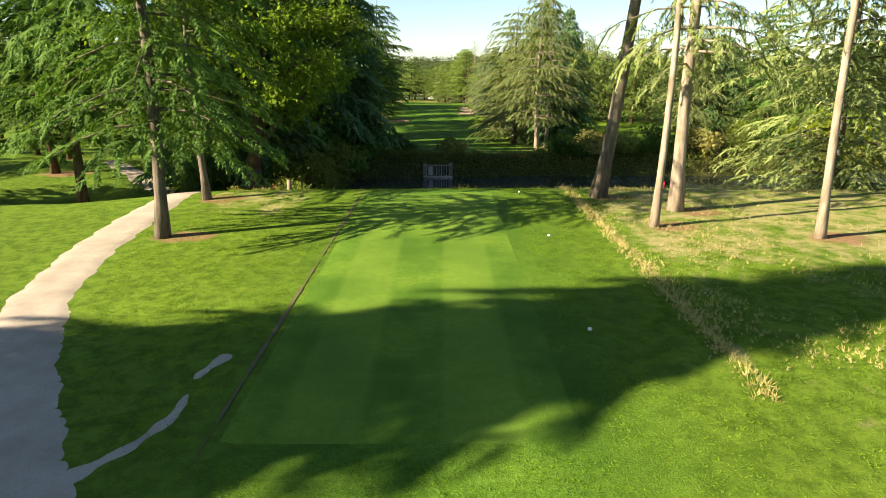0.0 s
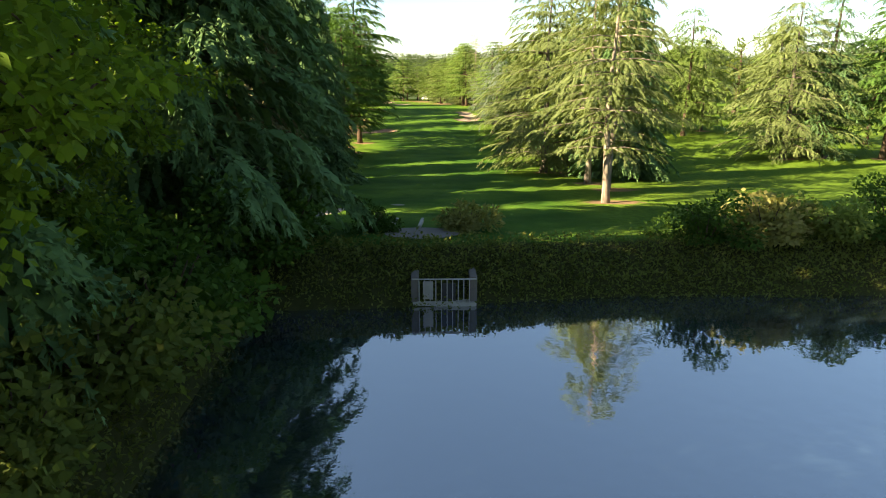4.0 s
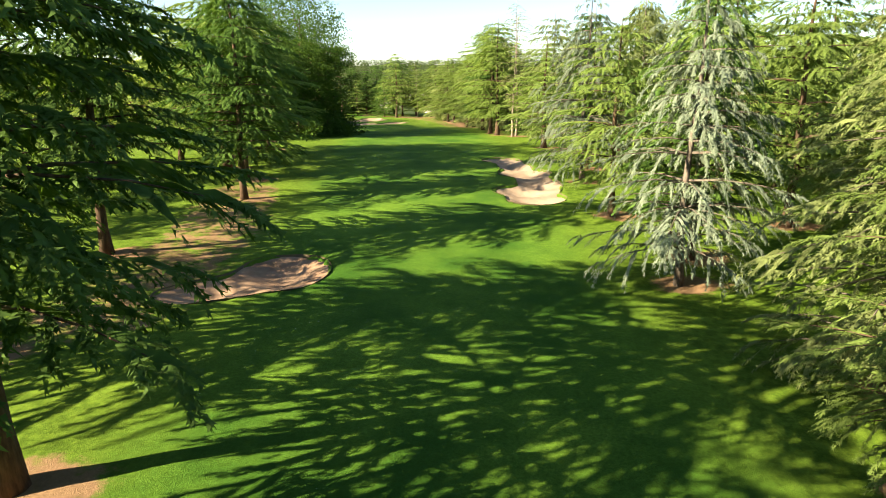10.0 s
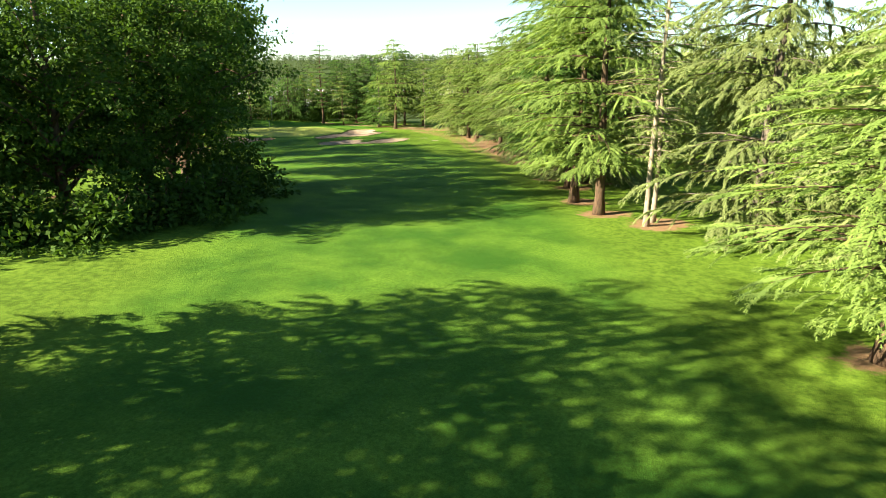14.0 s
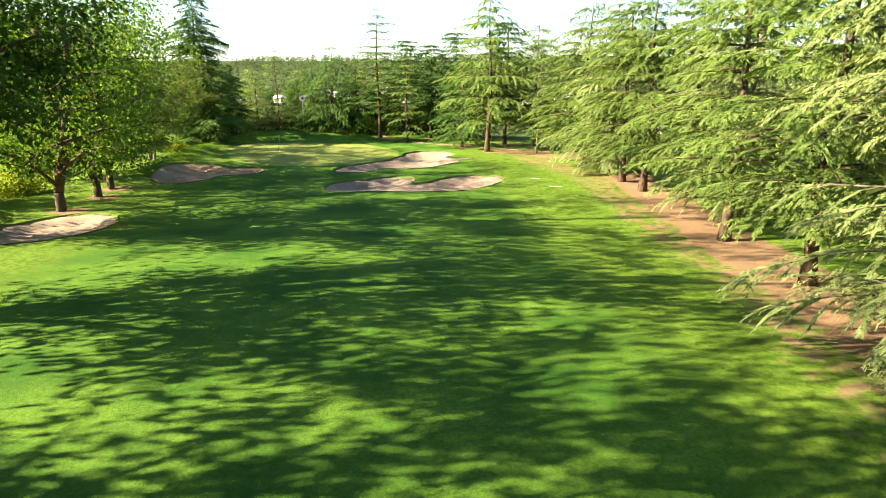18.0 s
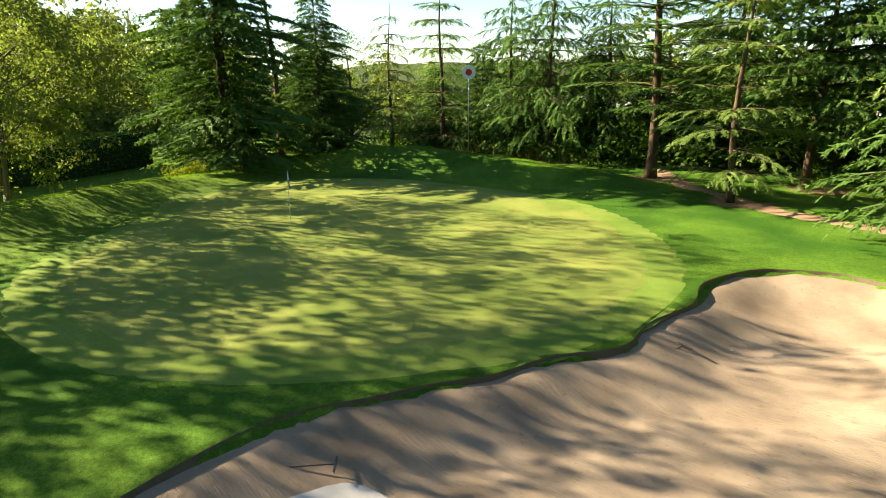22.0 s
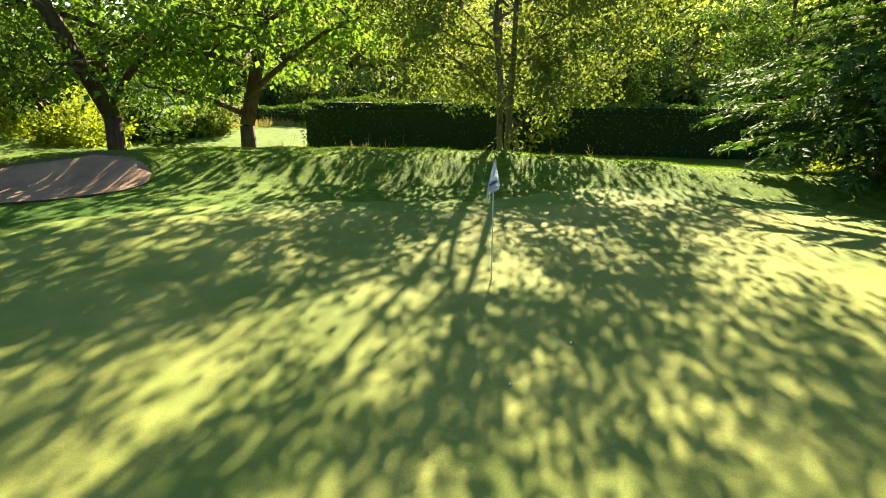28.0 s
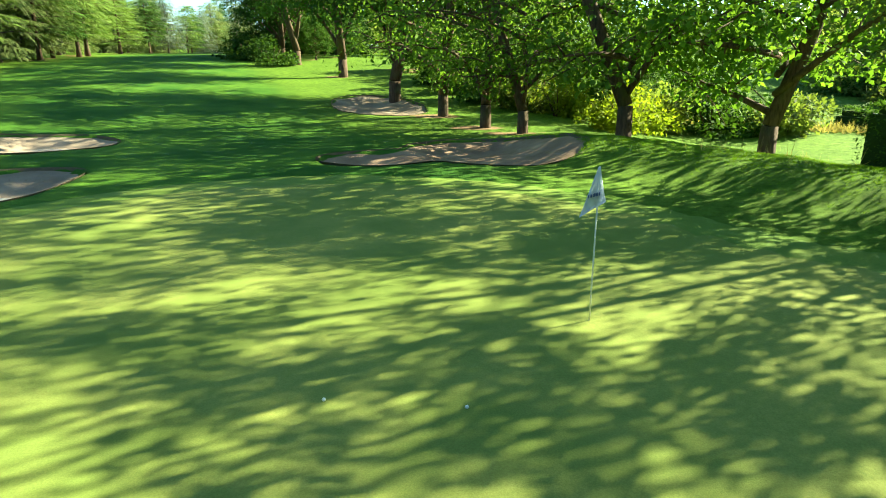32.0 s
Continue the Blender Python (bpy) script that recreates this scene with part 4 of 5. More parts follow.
NEEDLE, BROAD = "needle sprays", "leaves"
KINDS = {
    "cedar_green": (16, conifer(1, 16, 1.6, 5.4, full, 130, 12, 0.58, 0.085, 0.18, 0.26, 0.27, hang=0.25, gap=0.045, lobes=2), needle_mid, bark_brown, "green cedar with tiers of spreading needle branches"),
    "cedar_pale": (16, conifer(2, 16, 0.8, 5.7, full, 130, 11.5, 0.60, 0.085, 0.24, 0.36, 0.30, hang=0.35, gap=0.04, lobes=2), needle_pale, bark_grey, "pale grey-green cedar with drooping branches to the ground"),
    "cedar_green_fine": (16, conifer(18, 16, 2.9, 5.2, full, 130, 44, 0.29, 0.10, 0.18, 0.20, 0.29, hang=0.30, gap=0.05, lobes=2), needle_mid, bark_brown, "green cedar with tiers of fine drooping needle sprays"),
    "cedar_pale_fine": (16, conifer(19, 16, 0.8, 5.5, full, 135, 44, 0.30, 0.10, 0.24, 0.30, 0.30, hang=0.40, gap=0.05, lobes=2), needle_pale, bark_grey, "pale grey-green cedar with fine drooping sprays to the ground"),
    "cedar_silver": (15, conifer(3, 15, 1.8, 5.0, cone_full, 105, 44, 0.28, 0.09, 0.18, 0.24, 0.20, hang=0.6, gap=0.05, pad=0.06, lobes=2, limbs=80), needle_blue, bark_grey, "silvery blue cedar with sparse drooping sprays"),
    "cedar_dark": (18, conifer(4, 18, 3.0, 4.8, full, 135, 34, 0.36, 0.12, 0.18, 0.24, 0.25, hang=0.35, gap=0.045, lobes=2, pad=0.10, flat=0.5), needle_deep, bark_brown, "dark green cedar with a bare lower trunk"),
    "cedar_wide": (14, conifer(5, 14, 2.8, 5.4, tier, 100, 40, 0.29, 0.09, 0.20, 0.26, 0.23, hang=0.35, gap=0.06, lobes=2), needle_mid, bark_brown, "spreading green cedar on a single bare trunk"),
    "cedar_broad": (17, conifer(17, 17, 2.4, 6.2, full, 140, 35, 0.31, 0.10, 0.18, 0.20, 0.42, hang=0.22, gap=0.05, lobes=2), needle_mid, bark_brown, "massive broad cedar on a thick dark trunk"),
    "cedar_thin": (17, conifer(6, 17, 2.5, 2.9, column, 150, 36, 0.26, 0.10, 0.10, 0.42, 0.17, hang=0.4, lobes=2, limbs=30, pad=0.06, fingers=3.2), needle_deep, bark_grey, "tall slender cedar with hanging lower boughs"),
    "lone_cedar": (20, conifer(7, 20, 4.0, 5.2, tier, 110, 11, 0.55, 0.09, 0.22, 0.20, 0.27, lobes=2, limbs=90, flat=0.9, gap=0.07, hang=0.12), needle_deep, bark_brown, "tall open cedar with flat layered branches"),
    "slim_cedar": (15, conifer(8, 15, 1.0, 4.5, cone, 125, 12, 0.55, 0.09, 0.14, 0.26, 0.20, gap=0.06, lobes=2, hang=0.35), needle_deep, bark_grey, "slim dark cedar with layered branches"),
    "cedar_layered": (14, conifer(9, 14, 1.5, 4.4, cone, 64, 40, 0.28, 0.10, 0.10, 0.15, 0.17, hang=0.3, gap=0.085, lobes=2, limbs=64, flat=0.85), needle_mid, bark_brown, "fresh green cedar with separate flat layers of branches"),
    "cedar_weeping": (14, conifer(37, 14, 1.0, 4.6, tier, 110, 30, 0.31, 0.09, 0.12, 0.32, 0.20, hang=0.5, gap=0.06, lobes=2, limbs=60), needle_deep, bark_brown, "dark cedar with weeping branch tips"),
    "cedar_sparse": (12, conifer(38, 12, 2.2, 3.0, tier, 60, 18, 0.32, 0.08, 0.10, 0.26, 0.15, hang=0.45, gap=0.07, lobes=3, limbs=60), needle_pale, bark_brown, "thin greyish cedar with sparse hanging sprays"),
    "yew": (16, conifer(39, 16, 0.4, 4.5, lumpy, 320, 25, 0.40, 0.11, 0.28, 0.36, 0.30, hang=0.15, lobes=2, limbs=30, flat=0.2, pad=0.12), needle_deep, bark_brown, "tall dense dark conifer with a lumpy ragged outline"),
    "pine_bent": (17, conifer(40, 17, 11.5, 2.3, top_heavy, 45, 13, 0.50, 0.09, 0.25, 0.2, 0.22, lobes=3, limbs=45, flat=0.3, lean=(0.05, 0.03)), needle_dark, bark_brown, "tall bent pine, bare but for a tuft at its top"),
    "spruce": (22, conifer(10, 22, 0.2, 4.9, taper, 360, 22, 0.48, 0.14, 0.16, 0.34, 0.36, hang=0.45, lobes=2, limbs=20, flat=0.2, pad=0.17), needle_dark, bark_brown, "huge dense dark conifer foliated to the ground"),
    "spruce_brown": (22, conifer(11, 22, 0.2, 4.9, taper, 360, 22, 0.48, 0.14, 0.16, 0.34, 0.36, hang=0.45, lobes=2, limbs=25, flat=0.2, pad=0.17), needle_brown, bark_brown, "huge dense conifer with brown dying sprays"),
    "spruce_ragged": (18, conifer(34, 18, 0.8, 5.0, tier, 140, 12, 0.60, 0.09, 0.08, 0.26, 0.30, hang=0.4, gap=0.06, lobes=2), needle_dark, bark_brown, "dark ragged conifer on the mound by the green"),
    "pine": (19, conifer(12, 19, 7.0, 3.0, top_heavy, 70, 28, 0.30, 0.09, 0.2, 0.3, 0.11, hang=0.4, lobes=2, limbs=60), needle_mid, bark_pale, "tall pine with a long bare pale trunk"),
    "pine_bare": (19, conifer(35, 19, 4.0, 2.4, top_heavy, 70, 3.5, 0.5, 0.05, 0.15, 0.2, 0.16, lobes=4, limbs=70), needle_pale, bark_pale, "half-dead pine with pale bare side twigs"),
    "pine_tall": (21, conifer(36, 21, 6.0, 3.2, top_heavy, 75, 9, 0.55, 0.09, 0.2, 0.25, 0.19, lobes=2, limbs=60, flat=0.4), needle_dark, bark_brown, "tall dark pine with a bare ragged trunk"),
    "pine_thick": (21, conifer(13, 21, 4.6, 2.9, column, 95, 30, 0.28, 0.09, 0.1, 0.4, 0.20, pad=0.045, lobes=2, limbs=40, hang=0.7), needle_pale, bark_pale, "thick-trunked conifer with hanging sprays high up"),
    "pine_lean": (20, conifer(14, 20, 7.5, 2.6, top_heavy, 60, 9, 0.60, 0.07, 0.2, 0.3, 0.24, limbs=40, lean=(0.14, -0.02)), needle_deep, bark_grey, "leaning pine with a thick bare trunk"),
    "pine_droop": (16, conifer(15, 16, 3.4, 4.2, full, 95, 40, 0.29, 0.09, 0.16, 0.30, 0.22, hang=0.45, gap=0.06, lobes=2), needle_pale, bark_pale, "pale pine with a bare trunk and drooping crown"),
    "pine_dark": (16, conifer(16, 16, 3.0, 3.6, tier, 90, 12, 0.55, 0.10, 0.25, 0.2, 0.24, flat=0.3, lobes=2), needle_dark, bark_brown, "dark ragged pine with a short bare trunk"),
    "oak": (16, broadleaf(21, 16, 1.7, 0.35, 16000, 0.22, 0.26, 0.22), leaf_deep, bark_brown, "broad dark-leaved oak with low boughs"),
    "oak_low": (18, broadleaf(25, 18, 1.4, 0.40, 32000, 0.24, 0.30, 0.015), leaf_deep, bark_brown, "dense dark oak leafed down to the ground"),
    "maple": (14, broadleaf(22, 14, 1.5, 0.42, 22000, 0.175, 0.20, 0.09, weep=0.14), leaf_green, bark_brown, "sunlit broadleaf tree with a forked dark trunk"),
    "maple_thin": (14, broadleaf(26, 14, 1.5, 0.36, 8000, 0.18, 0.20, 0.10, weep=0.14), leaf_green, bark_brown, "light-crowned broadleaf tree with a dark trunk"),
    "hazel": (13, broadleaf(23, 13, 0.8, 0.42, 46000, 0.13, 0.17, 0.06, stems=3), leaf_olive, bark_grey, "many-stemmed tree with small yellow-green leaves"),
    "chestnut": (15, broadleaf(24, 15, 2.0, 0.35, 32000, 0.20, 0.34, 0.10), leaf_shade, bark_brown, "leafy green chestnut by the pond"),
    "cedar_far": (16, conifer(31, 16, 1.5, 4.8, full, 80, 8.5, 0.85, 0.10, 0.15, 0.28, 0.26, limbs=4, lobes=2), needle_mid, bark_brown, "green conifer standing in the wood"),
    "cedar_far_pale": (16, conifer(32, 16, 2.2, 4.8, full, 80, 8.5, 0.85, 0.10, 0.15, 0.34, 0.26, limbs=4, lobes=2, hang=0.5), needle_pale, bark_grey, "pale conifer standing in the wood"),
    "oak_far": (15, broadleaf(33, 15, 1.8, 0.42, 3800, 0.46, 0.36, 0.08, twigs=0), leaf_wood, bark_brown, "broadleaf tree in the far wood"),
}
# the conifers along the mown edge carry finer sprays
TREES = [(x, y, kind + "_fine" if kind in ("cedar_green", "cedar_pale") and 0 < x < 22 and y > 80 else kind, h, turn) for x, y, kind, h, turn in TREES]
PLAIN_NAME = {"oak": "oak_tree", "oak_low": "oak_tree", "maple": "maple_tree", "maple_thin": "maple_tree", "hazel": "hazel_tree", "chestnut": "chestnut_tree", "spruce_ragged": "spruce_tree", "oak_far": "oak_tree", "spruce": "spruce_tree", "spruce_brown": "spruce_tree"}
MADE = {}
for kind, (tall, (bm, v, f), leafy, bark, label) in KINDS.items():
    trunk_me = bpy.data.meshes.new("trunk")
    bm.to_mesh(trunk_me)
    bm.free()
    trunk_me.materials.append(bark)
    MADE[kind] = (tall, trunk_me, mesh_of("crown", v, f, leafy), label, PLAIN_NAME.get(kind, "pine_tree" if kind.startswith("pine") else "cedar_tree"))
for x, y, kind, h, turn in TREES:
    tall, trunk_me, crown_me, label, name = MADE[kind]
    k = h / tall
    w = 0.75 if (x, y) == (-13.0, 96.5) else 1.1 if y > 310 and -68 < x < -10 and not kind.endswith("far") else 1.0
    t = thing(name, Matrix.Translation((x, y, float(ground(x, y)))) @ Matrix.Rotation(radians(turn), 4, "Z") @ Matrix.Diagonal((k * w, k * w, k, 1)), label, "tree", kind.replace("_fine", "").replace("_", " ") + " trees")
    child("trunk", trunk_me, t)
    child("crown", crown_me, t)


# ---- hedge, bushes, weeds ----
def clumps(rng, n, centre, size, leaf):
    """Leaf blades spread through an uneven rounded mass."""
    d = rng.normal(0, 1, (n, 3))
    d /= np.linalg.norm(d, axis=1, keepdims=True)
    lobes = rng.normal(0, 0.45, (14, 3)) * np.array(size)
    lobes[:, 2] = np.abs(lobes[:, 2])
    k = rng.integers(0, 14, n)
    places = np.array(centre) + lobes[k] + d * rng.uniform(0.1, 1, (n, 1)) ** 0.5 * np.array(size) * 0.5
    places[:, 2] = np.maximum(places[:, 2], centre[2] + 0.03)
    ways = d + rng.normal(0, 0.6, (n, 3))
    ups = rng.normal(0, 0.6, (n, 3)) + np.array([0, 0, 1])
    return blades(places, ways, ups, leaf * rng.uniform(0.7, 1.4, n), np.full(n, leaf * 0.34), 1, 0.5, 0.1, rng)


BUSH_MESHES = {}
for key, (seed, n, size, leaf, mat) in {
    "dark": (41, 2600, (1.3, 1.3, 1.0), 0.16, leaf_deep), "lime": (42, 2600, (1.3, 1.3, 1.2), 0.16, leaf_lime), "reedy": (43, 2200, (1.6, 1.1, 1.0), 0.22, weed_leaf), "olive": (44, 2600, (1.5, 1.2, 1.1), 0.17, leaf_olive),
}.items():
    v, f = clumps(np.random.default_rng(seed), n, (0, 0, 0.1), size, leaf)
    BUSH_MESHES[key] = mesh_of("foliage", v, f, mat)
stem_bm = bmesh.new()
for k in range(7):
    a = k * 0.9
    tube([(0.08 * math.cos(a), 0.08 * math.sin(a), -0.15), (0.35 * math.cos(a), 0.35 * math.sin(a), 0.5), (0.7 * math.cos(a), 0.7 * math.sin(a), 1.1)], [0.035, 0.025, 0.01], 5, stem_bm)
STEM = bpy.data.meshes.new("woody_base")
stem_bm.to_mesh(STEM)
stem_bm.free()
STEM.materials.append(bark_brown)
BUSH_LABEL = {"dark": "dark green bush with dense small leaves", "lime": "leafy yellow-green bush in sunlight", "reedy": "straggly reedy bush at the water's edge", "olive": "olive-green shrub with tangled shoots"}


def bush(x, y, key, k, turn=0.0, flat=1.0):
    t = thing("bush", Matrix.Translation((x, y, float(ground(x, y)))) @ Matrix.Rotation(turn, 4, "Z") @ Matrix.Diagonal((k, k, k * flat, 1)), BUSH_LABEL[key], "bush", "bushes")
    child("woody_base", STEM, t)
    child("foliage", BUSH_MESHES[key], t)


rb = random.Random(9)
for x, y, key, k in [
    (-3.3, 52.6, "dark", 0.75), (0.6, 53.0, "reedy", 0.85), (-7.6, 29.4, "olive", 1.0), (-7.8, 36.5, "olive", 1.3), (-7.9, 39.5, "olive", 1.6), (-8.0, 43.0, "dark", 1.8), (-8.4, 46.5, "dark", 1.7), (-6.2, 50.2, "dark", 1.5), (-9.8, 50.5, "dark", 1.7),
    (8.3, 29.5, "dark", 1.0), (9.6, 30.2, "olive", 1.2), (16, 29.8, "olive", 1.0), (9.5, 50.4, "dark", 1.1), (12.0, 50.8, "reedy", 1.2), (14.5, 50.6, "olive", 1.1), (17.0, 51.2, "dark", 1.2), (20.0, 51.2, "reedy", 1.3),
    (23.5, 52.0, "olive", 1.4), (27, 52.4, "dark", 1.3), (31, 52.6, "lime", 1.5), (35, 53.0, "lime", 1.6), (39, 53.5, "lime", 1.6), (44, 54, "olive", 1.8), (33, 56, "lime", 1.8), (50, 54, "lime", 2.0), (26, 56, "lime", 1.3), (41, 58, "olive", 2.0),
    (-53.5, 272.0, "lime", 1.7), (-55.0, 270.0, "lime", 1.5), (-20.0, 195.5, "dark", 2.0), (-18.5, 199.5, "dark", 2.2), (-17.8, 204.5, "dark", 2.3), (-18.2, 210.0, "dark", 2.3), (-20.0, 216.0, "dark", 2.2), (-24.5, 194.5, "dark", 2.3), (-28.0, 193.0, "dark", 2.4), (-31.5, 192.0, "dark", 2.4), (-24.5, 226, "dark", 2.0), (-12.2, 100.8, "dark", 1.5), (-14.8, 99.5, "dark", 1.7), (-16.5, 103.0, "dark", 1.6), (-18.0, 97.5, "dark", 1.8), (-13.2, 104.5, "dark", 1.2),
    (-61.0, 309.0, "lime", 1.0), (-60.0, 316.5, "olive", 1.1), (-45.5, 251.0, "olive", 1.9), (-48.0, 257.0, "dark", 2.2), (-49.5, 261.5, "olive", 2.0), (-51.0, 265.0, "lime", 1.7), (-50.5, 254.0, "dark", 2.4), (-55.0, 262.0, "dark", 2.3), (-58.0, 265.5, "olive", 2.2), (-61.5, 267.0, "dark", 2.3), (-44.0, 246.0, "dark", 2.2), (-66.0, 268.0, "olive", 2.0),
]:
    bush(x, y, key, k, rb.uniform(0, 6.28))
for k in range(26):
    bush(-66 + k * 1.75 + rb.uniform(-0.8, 0.8), 330.5 + rb.uniform(-1.0, 1.5) + (3.0 if k < 5 else 0), "dark", rb.uniform(1.5, 2.5), rb.uniform(0, 6.28))


for k in range(12):
    bush(-84 - 0.5 * k + rb.uniform(-2, 2), 280 - 3.6 * k, "olive" if k % 3 else "dark", rb.uniform(1.8, 2.8), rb.uniform(0, 6.28))
for k in range(30):
    bush(-98 + rb.uniform(-3, 3), 222 + k * 4.2, "olive", rb.uniform(2.4, 3.6), rb.uniform(0, 6.28))


def hedge(p0, p1, high, wide, seed):
    """A clipped hedge: a dense dark body under a skin of leaves."""
    rng = np.random.default_rng(seed)
    a, b = np.array(p0), np.array(p1)
    long = float(np.hypot(*(b - a)))
    turn = math.atan2(b[1] - a[1], b[0] - a[0])
    z = float(ground(*((a + b) / 2)))
    t = thing("hedge", Matrix.Translation((*((a + b) / 2), z)) @ Matrix.Rotation(turn, 4, "Z"), "tall clipped dark green hedge with a sunlit top", "hedge", "hedges")
    bm = box(long - 0.3, wide - 0.3, high - 0.1 + 1.5, (0, 0, (high - 1.6) / 2), 0.42)
    part("body", bm, hedge_core, t)
    n = int(long * 420)
    side = rng.choice(4, n, p=(0.31, 0.31, 0.31, 0.07))
    end = np.where(rng.random(n) < 0.5, -1.0, 1.0)
    px = np.where(side == 3, end * (long / 2 - rng.uniform(0, 0.2, n)), rng.uniform(-long / 2, long / 2, n))
    roll = 0.10 * np.sin(px * 1.3) + 0.06 * np.sin(px * 3.7 + 1)
    py = np.where(side >= 2, rng.uniform(-wide / 2, wide / 2, n), np.where(side == 0, -1, 1) * wide / 2 + rng.normal(0, 0.05, n) + 0.5 * roll)
    pz = np.where(side == 2, high + roll + rng.normal(0, 0.05, n), rng.uniform(-0.8, 1, n) * high)
    round_top = np.clip((pz - high + 0.45) / 0.45, 0, 1) ** 2
    py = np.where(side < 2, py * (1 - 0.28 * round_top), py)
    px = np.where(side == 3, px - end * 0.35 * round_top, px)
    pz = np.where(side == 2, pz - 0.22 * np.clip(np.abs(py) / (wide / 2) - 0.3, 0, 1) ** 2 - 0.35 * np.clip(1 - (long / 2 - np.abs(px)) / 0.5, 0, 1) ** 2, pz)
    out = np.stack([rng.normal(0, 0.4, n) + np.where(side == 3, end, 0), np.where(side == 0, -1.0, np.where(side == 1, 1.0, 0)), np.where(side == 2, 1.0, -0.1)], 1)
    v, f = blades(np.stack([px, py, pz], 1), out + rng.normal(0, 0.5, (n, 3)), rng.normal(0, 0.5, (n, 3)) + [0, 0, 1], rng.uniform(0.12, 0.24, n), np.full(n, 0.055), 1, 0.5, 0.1, rng)
    tagged(child("leaves", mesh_of("leaves", v, f, hedge_leaf), t), kind="stuff")


hedge_core = plain("hedge_inside", (0.020, 0.040, 0.012), 0.95, scale=9)
hedge((-62.4, 280.6), (-67.1, 293.9), 2.75, 1.7, 51)
hedge((-67.0, 293.4), (-73.0, 312.5), 2.75, 1.7, 52)
hedge((-73.0, 263.5), (-80.0, 281.0), 1.5, 1.3, 53)


def tufts(name, rng, xs, ys, high, mat, label, wide=0.02, fan=0.5, lobes=3, category="grass", sink=0.0):
    """Upright blades in tufts over the ground, as one mass."""
    n = len(xs)
    z = ground(xs, ys) - sink
    ways = np.stack([rng.normal(0, 0.35, n), rng.normal(0, 0.35, n), np.ones(n)], 1)
    a = rng.uniform(0, 6.28, n)
    ups = np.stack([np.cos(a), np.sin(a), np.zeros(n)], 1)
    v, f = blades(np.stack([xs, ys, z], 1), ways, ups, high * rng.uniform(0.6, 1.3, n), np.full(n, wide), lobes, fan, 0.0, rng)
    tagged(new(name, mesh_of(name, v, f, mat)), label, category, kind="stuff")


rng = np.random.default_rng(77)
def thicket(name, rng, xs, ys, high, mat, label, leaf, category):
    """A tangle of small leaves and shoots, thickest near the ground."""
    n = len(xs)
    z = ground(xs, ys) + high * rng.uniform(0, 1, n) ** 1.2
    d = rng.normal(0, 1, (n, 3)) + np.array([0, 0, 0.5])
    v, f = blades(np.stack([xs, ys, z], 1), d, rng.normal(0, 0.6, (n, 3)) + [0, 0, 1], leaf * rng.uniform(0.6, 1.4, n), np.full(n, leaf * 0.2), 1, 0.5, 0.15, rng)
    tagged(new(name, mesh_of(name, v, f, mat)), label, category, kind="stuff")


def lumps(x, y):
    return 0.75 + 0.3 * np.sin(x * 1.3) * np.sin(x * 0.55 + 1) + 0.2 * np.sin(x * 3.7 + y * 2.0)


n = 60000
xs = rng.uniform(-9.5, 40, n)
ys = 28.0 + rng.normal(0, 0.45, n) + 0.2 * np.sin(xs * 0.9)
thicket("bank_weeds", rng, xs, ys, 0.85 * lumps(xs, ys) * np.exp(-((ys - 28.1) / 1.3) ** 2), weed_leaf, "tangled yellow-green weeds and brambles along the pond bank", 0.10, "weeds")
n = 5000
xs = rng.uniform(-9.5, 44, n)
tufts("bank_stalks", rng, xs, 28.0 + rng.normal(0, 0.5, n), rng.uniform(0.2, 0.75, n), weed_leaf, "thin dry grass stalks on the pond bank", 0.007, 0.5, 3)
n = 22000
xs = rng.uniform(-9, 44, n)
ys = 28.9 + rng.normal(0, 0.45, n)
thicket("bank_brambles", rng, xs, ys, 0.55 * lumps(xs, ys), bank_leaf, "dark brambles hanging over the near pond bank", 0.15, "brambles")
n = 42000
xs = rng.uniform(-8, 55, n)
ys = 48.7 + 0.06 * np.maximum(xs, 0) + rng.normal(0, 0.8, n)
thicket("far_bank_grass", rng, xs, ys, 0.35 * lumps(xs, ys), bank_leaf, "rank dark olive growth hanging over the far pond bank", 0.19, "grass")
n = 14000
ys = rng.uniform(29, 50, n)
xs = -7.5 - 0.03 * (ys - 30) + rng.normal(0, 0.8, n)
thicket("side_bank_grass", rng, xs, ys, 0.6 * lumps(ys, xs), bank_leaf, "rank growth on the shaded side bank of the pond", 0.17, "grass")
n = 9000
ys = rng.uniform(9, 27, n)
xs = 4.6 + rng.exponential(3.2, n)
keep = np.sin(xs * 1.1 + 0.6 * np.sin(ys)) * np.sin(ys * 0.8 + 1) + rng.normal(0, 0.35, n) > 0.1
tufts("dry_rough", rng, xs[keep], ys[keep], rng.uniform(0.05, 0.15, keep.sum()), straw_leaf, "bleached straw grass in patches beside the tee", 0.006, 0.6, 3)
n = 1300
ys = rng.uniform(8, 25, n)
tufts("straw_edge", rng, 4.7 + rng.normal(0, 0.13, n), ys, rng.uniform(0.08, 0.22, n), straw_leaf, "strip of uncut straw along the tee edge", 0.006, 0.6, 3)
n = 80000
ys = rng.uniform(1.5, 26, n)
xs = rng.uniform(-8.5, 10, n)
keep = (np.maximum(np.abs(xs + 0.5) - 2.7, np.abs(ys - 15.3) - 8.6) > 0) & (line(xs, ys, PATH_LINE, 1.0) > 0)
xs, ys = xs[keep], ys[keep]
tufts("rough_grass", rng, xs, ys, rng.uniform(0.03, 0.10, len(xs)) * (0.7 + 0.5 * np.sin(xs * 3.1 + ys) * np.sin(ys * 2.7)), grass_leaf, "uneven green rough grass round the tee", 0.006, 0.9, 2)
n = 30000
